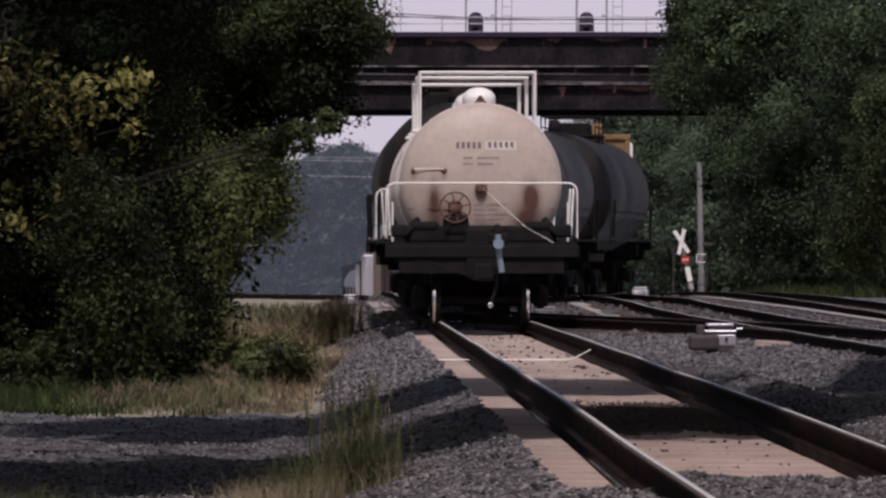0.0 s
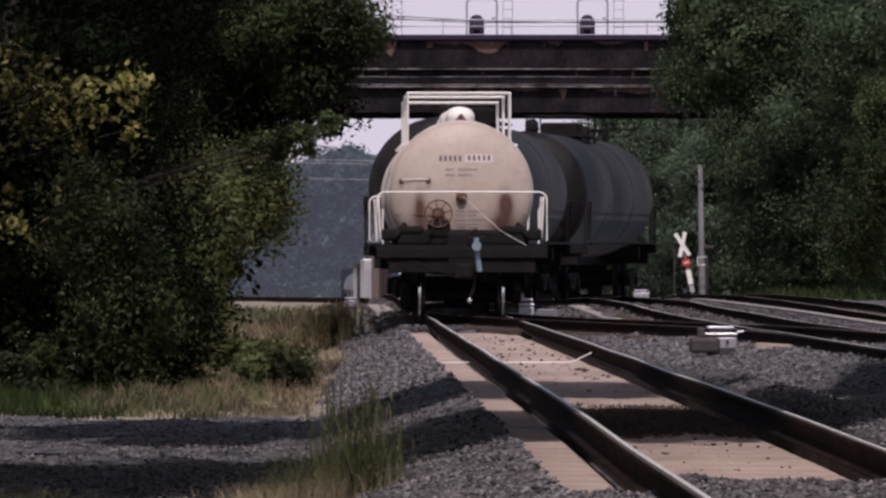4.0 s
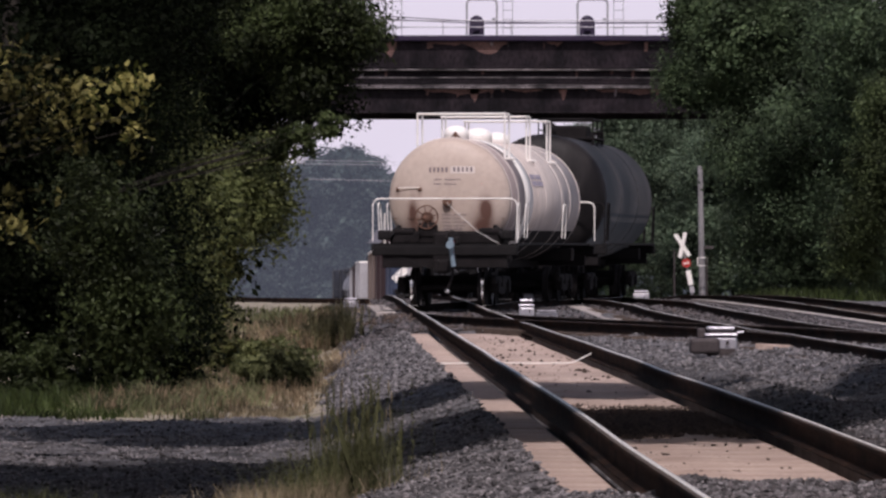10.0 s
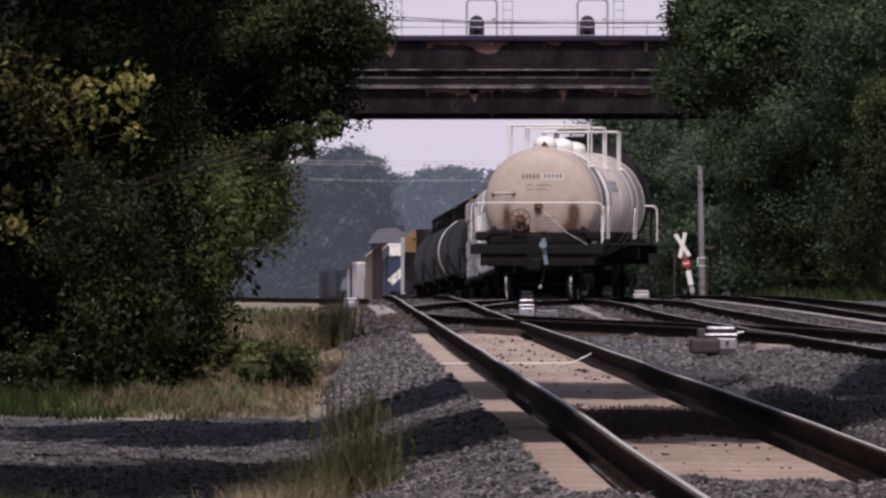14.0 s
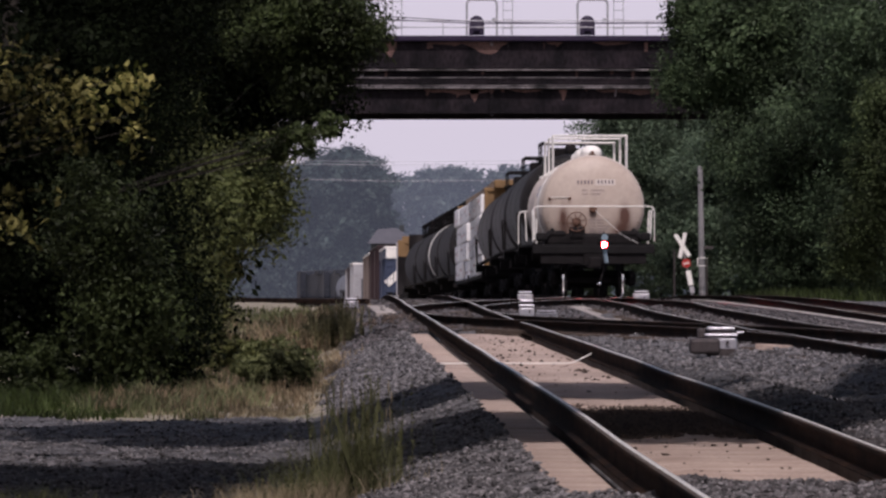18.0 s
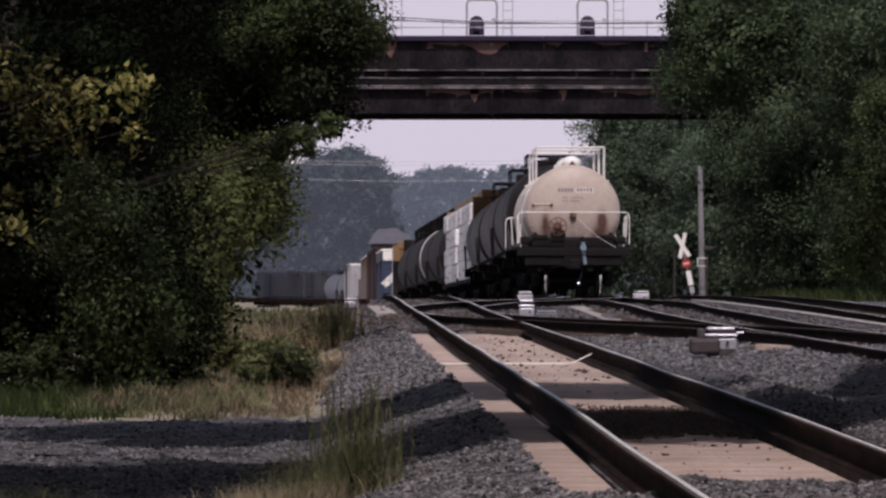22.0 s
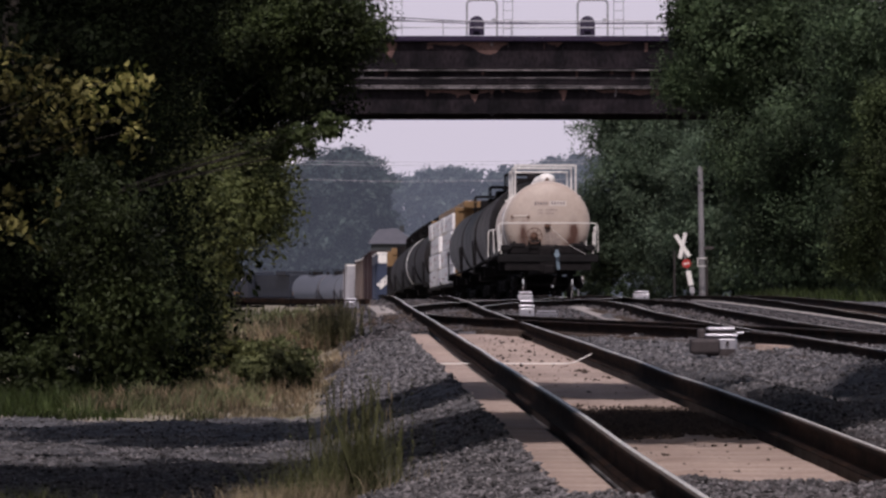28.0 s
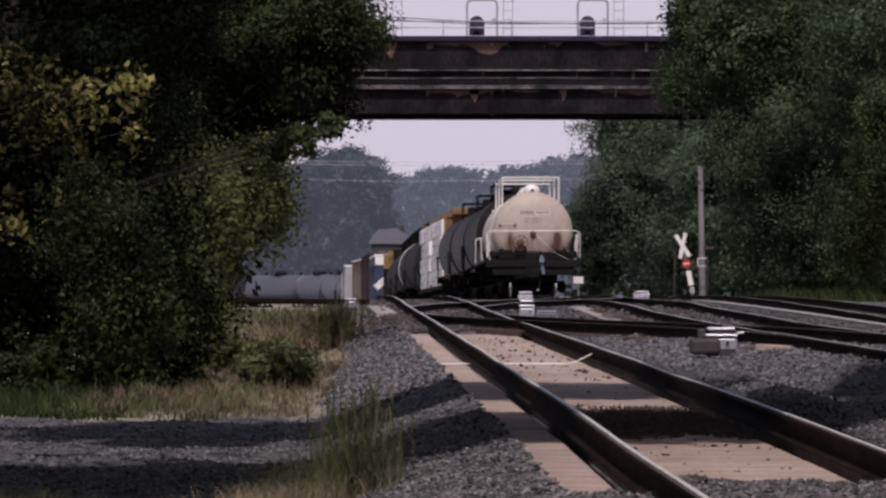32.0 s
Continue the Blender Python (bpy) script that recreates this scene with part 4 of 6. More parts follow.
def locomotive():
    L = 19.5
    car = tagged(empty("locomotive"), "dark blue diesel locomotive with yellow stripe and lit headlamp", "locomotive", "freight train cars")
    underframe(car, L, 3.0, far=True)
    part("frame", cube((0, L / 2, 1.35), (3.0, L - 1.2, 0.3), 0.03), M_LOCO, car)
    hood = part("hood", cube((0, L * 0.42, 2.8), (1.8, L * 0.62, 2.6), 0.12), M_LOCO, car)
    part("radiator", cube((0, 4.0, 4.2), (2.6, 3.4, 0.5), 0.08), M_LOCO, hood)
    part("cab", cube((0, L * 0.80, 2.95), (3.0, 2.6, 2.9), 0.12), M_LOCO, car)
    part("nose", cube((0, L * 0.90, 2.3), (2.0, 2.2, 1.6), 0.15), M_LOCO, car)
    for s in (-1, 1):
        part("stripe", cube((s * 1.51, L / 2, 1.36), (0.03, L - 1.4, 0.14)), M_YELLOW, car)
        part("walkway_rail", pipe([(s * 1.45, 1.0, 2.4), (s * 1.45, L * 0.7, 2.4)], 0.025, 6), M_LOCO, car)
    part("end_panel", cube((0, 1.0, 2.0), (1.9, 0.1, 0.3), 0.02), M_YELLOW, car)
    part("headlamp", lathe([(0.02, 0.98), (0.12, 0.99), (0.13, 1.1)], (0, 0, 3.7), "y", 16), M_HEAD, car, "glowing white headlamp")
    return car


tank_white, white_wheels, shutter = tank_car_white()
tank_plain = tank_car_black(False)
tank_afar, tank_ring, tank_grey = tank_car_black(False, far=True), tank_car_black(True, far=True), tank_car_black(False, True, far=True)
engine = locomotive()
lumber_rear, lumber_front = lumber_car((0.7,)), lumber_car((18.5,))
lumber_empty = lumber_car((0.7, 21.3), 22.0, True)
flat_short, flat_bare = flat_car(16.5), flat_car(18.5)
box_brown = box_car(M_BROWN, M_BROWN, 4.85, label="weathered dark red-brown box car", L=22.0)
box_brown_low = box_car(M_BROWN, M_BROWN, 4.3, label="weathered dark brown box car", L=14.2)
box_tan = box_car(M_TAN, M_CREAM, 4.75, "tan box car with a dull white roof", L=21.0)
box_white = box_car(M_PIPE, M_CREAM, 4.55, "dull white box car with grey end doors", door=M_GREYT, L=18)
box_blue = box_car(M_BLUE, M_CREAM, 4.5, "blue box car, its end topped and slashed in white", slash=True, L=28, width=2.65)
gondola = box_car(M_PIPE, M_TAN, 4.1, "pale grey hopper car with tan top", L=18)
TRAIN = [(tank_white, 16.2)]
first = set()


def add(ob, length, n=1):
    for _ in range(n):
        c = ob if ob.name not in first else copy_thing(ob, Matrix())
        first.add(ob.name)
        TRAIN.append((c, length))


add(tank_plain, 19.4, 3)
add(lumber_rear, 19.2), add(lumber_front, 19.2)
add(tank_afar, 19.4), add(tank_ring, 19.4), add(tank_afar, 19.4, 2)
add(flat_short, 16.5), add(lumber_empty, 22.0), add(flat_bare, 18.5, 2), add(box_blue, 28)
add(box_brown, 22.0, 2), add(box_tan, 21.0, 2), add(flat_bare, 18.5, 2), add(flat_short, 16.5), add(box_white, 18), add(box_brown_low, 14.2)
add(gondola, 18), add(tank_grey, 19.4, 4), add(engine, 19.5, 2)

# distance of the last car's end along the line, second by second
REAR = ([0, 3, 6, 9.5, 13, 14.5, 19, 25, 32], [121.9, 133.6, 144.8, 158.0, 171.7, 178.0, 195.6, 220.4, 250.0])
REAR_FIT = np.polyfit(REAR[0], REAR[1], 3)
LINE_Y = np.arange(60, 955, 0.5)
LINE_X = train_x(LINE_Y)
LINE_U = np.concatenate([[0], np.cumsum(np.hypot(np.diff(LINE_X), np.diff(LINE_Y)))])


def on_line(u):
    y = float(np.interp(u, LINE_U, LINE_Y))
    return Vector((float(np.interp(y, LINE_Y, LINE_X)), y, float(side_z(y))))


def car_pose(u, length):
    a, b = on_line(u + 2.3), on_line(u + length - 2.3)
    d = (b - a).normalized()
    rz, rx = math.atan2(-d.x, d.y), math.asin(d.z)
    return Matrix.Translation(a - d * 2.3) @ Euler((rx, 0, rz), "XYZ").to_matrix().to_4x4()


def rear_u(t):
    return float(np.interp(np.polyval(REAR_FIT, t), LINE_Y, LINE_U)) - 1.42


FLASHES = [1.345 + 1.514 * k for k in range(21)]


def motions():
    steps = [0.5 * k for k in range(65)]
    ahead = 0.0
    for car, length in TRAIN:
        walk(car, [(t, car_pose(rear_u(t) + ahead, length)) for t in steps])
        ahead += length + 0.25
    for ws, y in white_wheels:
        rows = []
        for k in range(321):
            t = 0.1 * k
            rows.append((t, pose(0, y, 0.42, -math.degrees((rear_u(t) - rear_u(0)) / 0.42), 0, 0)))
        walk(ws, rows)
    # the disc added to block the lamp swings aside for a moment at each flash
    shut, swung = pose(0.25, -0.31, 1.21), pose(0.25, -0.31, 1.40)
    rows = [(0.0, shut)]
    for f in FLASHES:
        if f + 0.2 < 32.0:
            a, b, one = math.ceil((f - 0.115) * FPS) / FPS, math.floor((f + 0.13) * FPS) / FPS, 1 / FPS
            rows += [(a - one, shut), (a, swung), (b, swung), (b + one, shut)]
    rows.append((32.0, shut))
    walk(shutter, rows)


# ---------------------------------------------------------------- bridge with signals
def bridge():
    Y = 270.0
    br = tagged(empty("railway_bridge"), "sooty steel girder bridge with rust patches and pale ledges", "bridge")
    x0, x1 = -30.0, 34.0
    xc, w = (x0 + x1) / 2, x1 - x0
    part("lower_girder", cube((xc, Y, 7.46), (w, 0.35, 0.80), 0.02), M_GIRDER, br)
    part("bottom_flange", cube((xc, Y, 7.04), (w, 0.55, 0.06), 0.01), M_GIRDER, br)
    part("ledge", cube((xc, Y - 0.12, 7.95), (w, 0.62, 0.08), 0.02), M_LEDGE, br, "pale weathered ledge")
    part("middle_girder", cube((xc, Y + 0.02, 8.28), (w, 0.30, 0.52), 0.02), M_GIRDER, br)
    part("ledge", cube((xc, Y - 0.1, 8.60), (w, 0.5, 0.06), 0.015), M_LEDGE, br, "pale weathered ledge")
    part("parapet", cube((xc, Y, 9.15), (w, 0.26, 1.0), 0.02), M_GIRDER, br)
    part("coping", cube((xc, Y - 0.06, 9.76), (w, 0.62, 0.21), 0.04), M_COPING, br, "dark coping, tinted purple for the lens fringe")
    part("deck", cube((xc, Y + 4.5, 8.6), (w, 8.6, 0.5), 0.02), M_GIRDER, br)
    part("far_girder", cube((xc, Y + 9.0, 8.10), (w, 0.35, 2.24), 0.02), M_GIRDER, br)
    for k in range(9):
        part("stiffener", cube((x0 + 3 + k * 7.2, Y - 0.2, 7.32), (0.12, 0.12, 0.8)), M_GIRDER, br)
    rb = random.Random(4)
    for x, wd, z, h in ((-2.1, 0.8, 9.64, 0.75), (0.1, 1.3, 9.64, 0.2), (1.55, 1.7, 9.64, 0.5), (4.1, 0.6, 9.64, 0.2), (6.2, 1.4, 9.64, 0.16), (0.6, 2.6, 7.88, 0.26), (3.0, 1.2, 7.88, 0.14), (6.9, 2.6, 7.88, 0.24), (4.4, 0.3, 7.88, 0.4), (1.15, 0.35, 7.88, 0.5)):
        y = Y - 0.133 if z > 8 else Y - 0.178
        b = bmesh.new()
        n = 9
        row = [(x + wd * (k / (n - 1) - 0.5), z, z - h * max(0.12, math.sin(math.pi * (k + 0.4) / n) * rb.uniform(0.45, 1.05))) for k in range(n)]
        up, dn = [b.verts.new((a, y, p)) for a, p, q in row], [b.verts.new((a, y, q)) for a, p, q in row]
        for k in range(n - 1):
            b.faces.new((up[k], dn[k], dn[k + 1], up[k + 1]))
        part("rust_patch", b, M_RUSTP, br)
    for z, sag in ((8.14, 0.03), (8.05, 0.05), (8.24, 0.06), (8.32, 0.04), (8.70, 0.02)):
        part("conduit", pipe([(x0 + w * k / 40, Y - 0.32, z - sag * abs(math.sin(k * 0.9)) * rb.random()) for k in range(41)], 0.022, 6), M_LEDGE if z in (8.05, 8.32) else M_GIRDER, br)
    for k in range(14):
        part("stiffener", cube((x0 + 2.2 + k * 4.6, Y - 0.16, 9.1), (0.08, 0.08, 0.84)), M_GIRDER, br)
    for x in (-14.0, 18.0):
        part("pier", cube((x, Y + 4.5, 3.3), (1.6, 9.6, 6.9), 0.05), M_LEDGE, br)
    # pale drips and scabs where water runs off the ledges
    for k in range(26):
        z = rb.choice((8.57, 7.91, 7.91, 9.62))
        h, wd = rb.uniform(0.08, 0.34), rb.uniform(0.03, 0.12)
        x = rb.uniform(-4.5, 8.5)
        y = Y - 0.182 if z < 8 else Y - 0.137
        part("drip_stain", cube((x, y, z - h / 2), (wd, 0.01, h), 0, pose(0, 0, 0, 0, rb.uniform(-12, 12))), M_RUSTP if k % 3 else M_LEDGE, br)
    for z0, z1, z2 in ((10.62, 10.36, 10.34), (10.50, 10.30, 10.36)):
        part("signal_cable", pipe([(-9, Y - 0.25, z0 + 0.2), (-3, Y - 0.25, z0), (1.4, Y - 0.25, z1), (5.4, Y - 0.25, z2 - 0.03), (12, Y - 0.25, z2)], 0.02, 6), M_SIGNAL, br)
    # walkway railing
    for z in (10.18, 10.42):
        part("rail_pipe", pipe([(x0, Y, z), (xc, Y, z), (x1, Y, z)], 0.022, 6), M_PIPE, br)
    for k in range(26):
        part("railing_post", rod(bmesh.new(), (x0 + k * 2.5, Y, 9.85), (x0 + k * 2.5, Y, 10.42), 0.02, 6), M_PIPE, br)
    return br


bridge()


def signal(x):
    """A mast signal seen from behind, with ladder, on the bridge."""
    Y = 271.2
    s = tagged(empty("railway_signal"), "black round-topped railway signal on a pale mast with ladder", "signal", "signals on the bridge")
    prof = [(-0.28, 0.0), (0.28, 0.0)] + [(0.28 * math.cos(a), 0.44 + 0.28 * math.sin(a)) for a in np.linspace(0, math.pi, 14)]
    b = bmesh.new()
    f = [b.verts.new((x + px, Y, 9.93 + pz)) for px, pz in prof]
    g = [b.verts.new((x + px, Y + 0.10, 9.93 + pz)) for px, pz in prof]
    n = len(prof)
    b.faces.new(f), b.faces.new(g[::-1])
    for k in range(n):
        b.faces.new((f[k], g[k], g[(k + 1) % n], f[(k + 1) % n]))
    bmesh.ops.recalc_face_normals(b, faces=b.faces)
    part("target_board", b, M_SIGNAL, s)
    part("lamp_case", cube((x, Y - 0.1, 10.3), (0.24, 0.2, 0.5), 0.05), M_SIGNAL, s)
    part("mast", pipe(bent([((x - 0.36, Y + 0.2, 9.0), 0), ((x - 0.36, Y + 0.2, 11.25), 0.2), ((x + 0.75, Y + 0.2, 11.25), 0.2), ((x + 0.75, Y + 0.2, 9.0), 0)]), 0.04, 10), M_PIPE, s)
    part("mast_arm", rod(bmesh.new(), (x + 0.75, Y + 0.2, 10.5), (x + 0.6, Y + 0.05, 10.5), 0.06, 10), M_PIPE, s)
    for dx in (0.98, 1.33):
        part("ladder_rail", rod(bmesh.new(), (x + dx, Y + 0.2, 9.0), (x + dx, Y + 0.2, 14.5), 0.016, 6), M_PIPE, s)
    for k in range(16):
        part("rung", rod(bmesh.new(), (x + 0.98, Y + 0.2, 9.2 + 0.33 * k), (x + 1.33, Y + 0.2, 9.2 + 0.33 * k), 0.012, 6), M_PIPE, s)
    return s


for sx in (1.24, 5.33, -2.85):
    signal(sx)

# ---------------------------------------------------------------- trees
def leaves(blobs, n, size, seed, clump=0.35, per=60, lumpy=False):
    """Leaf blades in clumps over the blobs (centre, radii)."""
    r = np.random.default_rng(seed)
    c = np.array([b[0] for b in blobs], dtype=float)
    rad = np.array([b[1] for b in blobs], dtype=float)
    wgt = (rad[:, 0] * rad[:, 1] * rad[:, 2]) ** (2 / 3)
    # each blob carries rounded lumps, and the clumps of leaves lie on those
    q = np.maximum(5, (16 * (rad.mean(1) / 1.5) ** 0.8).astype(int)) if lumpy else np.ones(len(rad), dtype=int)
    own = np.repeat(np.arange(len(blobs)), q)
    d = r.normal(size=(len(own), 3))
    d /= np.linalg.norm(d, axis=1)[:, None]
    lc = c[own] + d * rad[own] * (0.5 + 0.4 * r.random(len(own)))[:, None] * (1 if lumpy else 0)
    lr = rad[own] * (np.where(q[own] > 5, 0.2, 0.3) + 0.22 * r.random(len(own)))[:, None] if lumpy else rad
    wgt = wgt[own] / q[own]
    m = max(8, n // per)
    k = r.choice(len(own), m, p=wgt / wgt.sum())
    d = r.normal(size=(m, 3))
    d /= np.linalg.norm(d, axis=1)[:, None]
    cl = lc[k] + d * lr[k] * (0.62 + 0.45 * r.random(m) ** 0.6)[:, None]
    scale = np.repeat(clump * (0.45 + 0.9 * r.random(m)), per)[:, None]
    pos = np.repeat(cl, per, axis=0) + np.clip(r.normal(size=(m * per, 3)), -1.7, 1.7) * scale * np.array([1, 1, 0.75])
    n = len(pos)
    # blades lie roughly across the outward direction, tipped to the light
    nn = np.repeat(d, per, axis=0) * 0.7 + np.array([0, 0, 0.45]) + r.normal(size=(n, 3)) * 0.5
    nn /= np.linalg.norm(nn, axis=1)[:, None]
    a = np.cross(nn, r.normal(size=(n, 3)))
    a /= np.linalg.norm(a, axis=1)[:, None]
    b = np.cross(nn, a)
    s = size * (0.6 + 0.8 * r.random(n))[:, None]
    v = np.stack([pos - a * s, pos + b * s * 0.5 + nn * s * 0.15, pos + a * s, pos - b * s * 0.5 + nn * s * 0.15], 1)
    f = np.array([[0, 1, 2], [0, 2, 3]])[None] + (np.arange(n) * 4)[:, None, None]
    return v.reshape(-1, 3), f.reshape(-1, 3)


def tree(base, blobs, n, size, seed, material, label, clump=0.35, name="tree", core=True, trunk=0.16, per=60):
    t = tagged(empty(name, Matrix.Translation(base)), label, "tree" if name == "tree" else "shrub")
    bl = [((c[0] - base[0], c[1] - base[1], c[2] - base[2]), r) for c, r in blobs]
    r = random.Random(seed)
    topz = max(c[2] for c, _ in bl)
    lean = bl[-1][0]
    b = pipe([(0, 0, -0.3), (r.uniform(-.1, .1), 0, topz * 0.35), (lean[0] * 0.3, lean[1] * 0.3, topz * 0.7), (lean[0] * 0.4, lean[1] * 0.4, topz)], trunk, 10)
    for v in b.verts:
        k = 1 - 0.55 * max(0, min(1, v.co.z / max(topz, 0.1)))
        v.co.x, v.co.y = v.co.x * (0.4 + 0.6 * k), v.co.y * (0.4 + 0.6 * k)
    part("trunk", b, M_BARK, t)
    for c, rr in bl[::5] if trunk < 0.015 else bl:
        s = Vector((lean[0] * 0.2, lean[1] * 0.2, max(0.2, min(c[2] * 0.6, topz * 0.6))))
        e = Vector(c)
        part("limb", pipe([s, s.lerp(e, 0.5) + Vector((r.uniform(-.2, .2), r.uniform(-.2, .2), 0.15)), e], trunk * 0.35, 7), M_BARK, t)
    v, f = leaves(bl, n, size, seed, clump, per, name == "tree" and core)
    if core:
        v2, f2 = leaves([(c, tuple(0.6 * x for x in rr)) for c, rr in bl], n // 5, size * 1.7, seed + 50, clump)
        f = np.concatenate([f, f2 + len(v)])
        v = np.concatenate([v, v2])
    ob = mesh_np("crown", v, f, material, t)
    return t


def shrub(base, r, n, size, seed, material, label):
    return tree(base, [((base[0], base[1], base[2] + r[2] * 0.8), r), ((base[0] + r[0] * 0.5, base[1], base[2] + r[2] * 0.5), (r[0] * 0.6, r[1] * 0.6, r[2] * 0.55)), ((base[0] - r[0] * 0.4, base[1], base[2] + r[2] * 0.6), (r[0] * 0.6, r[1] * 0.6, r[2] * 0.6))], n, size, seed, material, label, 0.06, "shrub", trunk=0.02)


# along the left of the line
tree((-6.9, 101.6, -0.59), [((-1.95, 101.6, 2.95), (0.30, 0.5, 0.20)), ((-1.70, 101.6, 3.02), (0.26, 0.5, 0.17)), ((-1.50, 101.6, 3.16), (0.20, 0.5, 0.13)), ((-2.22, 101.6, 2.84), (0.32, 0.5, 0.22)), ((-1.84, 101.6, 2.78), (0.24, 0.4, 0.10)), ((-2.5, 101.6, 2.7), (0.3, 0.5, 0.3))],
     2600, 0.036, 71, M_LEAF_TIPS, "broad-leaved tree with a leafy limb hanging out over the verge", 0.05, trunk=0.03, per=14)
rg = random.Random(12)
gold = []
for row, (z, xs) in enumerate(((2.95, (-3.85, -3.78)), (2.78, (-3.86, -3.5, -3.42, -2.92, -2.72, -2.62)), (2.6, (-3.8, -3.62, -3.42, -3.24, -3.05, -2.8, -2.66)),
                               (2.42, (-3.7, -3.5, -3.32, -3.1, -2.95, -2.74)), (2.2, (-3.82, -3.6, -3.42, -3.2, -2.82, -2.66)), (1.72, (-3.78, -3.4)), (1.42, (-3.66,)))):
    for x in xs:
        gold.append(((x + rg.uniform(-.05, .05), 64 + rg.uniform(-.3, .3), z + rg.uniform(-.07, .07)), (rg.uniform(0.10, 0.17), 0.15, rg.uniform(0.05, 0.11))))
tree((-6.4, 64, -0.5), gold, 1000, 0.044, 1, M_LEAF_GOLD, "broad-leaved tree whose yellowing branches hang into the open", 0.085, core=False, trunk=0.012, per=12)
tree((-6.64, 102.08, -0.59), [((-5.74, 102.08, 1), (2.23, 2.55, 1.91)), ((-5.87, 102.08, 3.55), (2.55, 2.55, 2.3)), ((-4.72, 104.63, 5.34), (1.91, 2.55, 1.53)), ((-4.21, 103.36, 0.36), (0.77, 1.53, 1.15))], 80000, 0.042, 2, M_LEAF_SHADED, "dense broad-leaved tree in deep shade beside the line")
tree((-7.66, 117.39, -0.59), [((-7.15, 117.39, 1.51), (2.81, 2.55, 2.55)), ((-6.38, 117.39, 5.08), (3.06, 2.55, 2.81)), ((-5.36, 118.67, 1.51), (1.15, 1.79, 1.91))], 50000, 0.052, 3, M_LEAF_SHADED, "dense broad-leaved tree in deep shade beside the line")
tree((-6.89, 140.36, -0.53), [((-3.51, 140.36, 5.98), (2.36, 2.55, 1.28)), ((-3.96, 142.91, 4.45), (1.66, 2.55, 1.15)), ((-5.87, 140.36, 2.53), (1.72, 2.55, 2.04)), ((-2.36, 140.36, 4.13), (0.54, 1.02, 0.36)), ((-5.87, 140.36, 6.87), (3.06, 2.55, 2.3))], 68000, 0.048, 4, M_LEAF_SHADED, "tall dark tree leaning out over the track")
tree((-5.6, 138, -0.53), [((-2.3, 138, 5.7), (0.9, 1.0, 0.85)), ((-2.4, 138, 4.7), (0.7, 0.9, 0.6)), ((-1.65, 138, 5.5), (0.45, 0.7, 0.5)), ((-3.4, 138, 5.6), (0.8, 1.0, 0.7))], 22000, 0.045, 55, M_LEAF_TIPS, "tree with green tips reaching over the track", 0.25, trunk=0.014)
tree((-7.08, 158.4, -0.38), [((-6, 158.4, 1.6), (1.08, 2.4, 1.8)), ((-5.64, 158.4, 2.68), (1.32, 2.4, 1.2)), ((-5.64, 158.4, 4.6), (2.04, 2.4, 1.92))], 46000, 0.062, 5, M_LEAF_MID, "leafy green tree lining the track")
tree((-6.79, 174.8, -0.21), [((-5.98, 174.8, 1.34), (1.15, 2.3, 1.84)), ((-5.17, 174.8, 2.72), (1.09, 2.3, 1.03)), ((-5.06, 174.8, 3.76), (1.38, 2.3, 1.03)), ((-6.21, 177.1, 5.14), (2.3, 2.3, 1.95))], 46000, 0.062, 6, M_LEAF_MID, "leafy green tree lining the track")
tree((-8.25, 189.2, -0.1), [((-8.8, 189.2, 4.96), (4.18, 4.4, 5.06)), ((-6.16, 198, 7.6), (2.86, 3.3, 2.64)), ((-6.6, 193.6, 2.32), (1.76, 2.2, 2.64))], 14000, 0.132, 7, M_LEAF_SHADED, "tall dark tree behind the leading ones")
tree((-8.5, 205, 0.1), [((-7.2, 205, 1.5), (1.3, 3, 1.6)), ((-7.6, 205, 3.4), (2.0, 3, 1.8))], 12000, 0.12, 8, M_LEAF_MID, "leafy green tree further along the track")
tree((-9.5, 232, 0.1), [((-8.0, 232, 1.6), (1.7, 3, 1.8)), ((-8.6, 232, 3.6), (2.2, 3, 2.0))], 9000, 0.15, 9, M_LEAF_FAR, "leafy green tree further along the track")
tree((-5.6, 133, -0.55), [((-4.95, 133, 0.9), (0.8, 1.2, 1.3)), ((-4.75, 133, 2.3), (1.0, 1.2, 1.0)), ((-5.3, 134, 3.6), (0.9, 1.2, 0.8)), ((-3.45, 135, 2.4), (0.6, 1.0, 1.1))], 34000, 0.046, 51, M_LEAF_SAGE, "young olive-green tree before the taller ones", trunk=0.05)
tree((-5.8, 124, -0.6), [((-5.0, 124, 0.5), (0.9, 1.2, 1.2)), ((-5.4, 124, 1.9), (0.9, 1.2, 0.9))], 24000, 0.045, 52, M_LEAF_SAGE, "young olive-green tree before the taller ones", trunk=0.05)
tree((-4.6, 98.3, -0.62), [((-4.35, 98, 0.5), (0.55, 0.7, 0.9)), ((-4.5, 98, 1.7), (0.6, 0.7, 0.8)), ((-4.0, 98.5, 0.3), (0.35, 0.6, 0.5))], 17000, 0.035, 53, M_LEAF_TIPS, "young dark-green tree before the taller ones", 0.25, trunk=0.012)
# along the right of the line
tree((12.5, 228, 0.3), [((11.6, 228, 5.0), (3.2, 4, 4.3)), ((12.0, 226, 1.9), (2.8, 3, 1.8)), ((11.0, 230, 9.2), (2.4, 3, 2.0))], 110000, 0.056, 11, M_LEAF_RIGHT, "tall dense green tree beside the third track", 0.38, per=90)
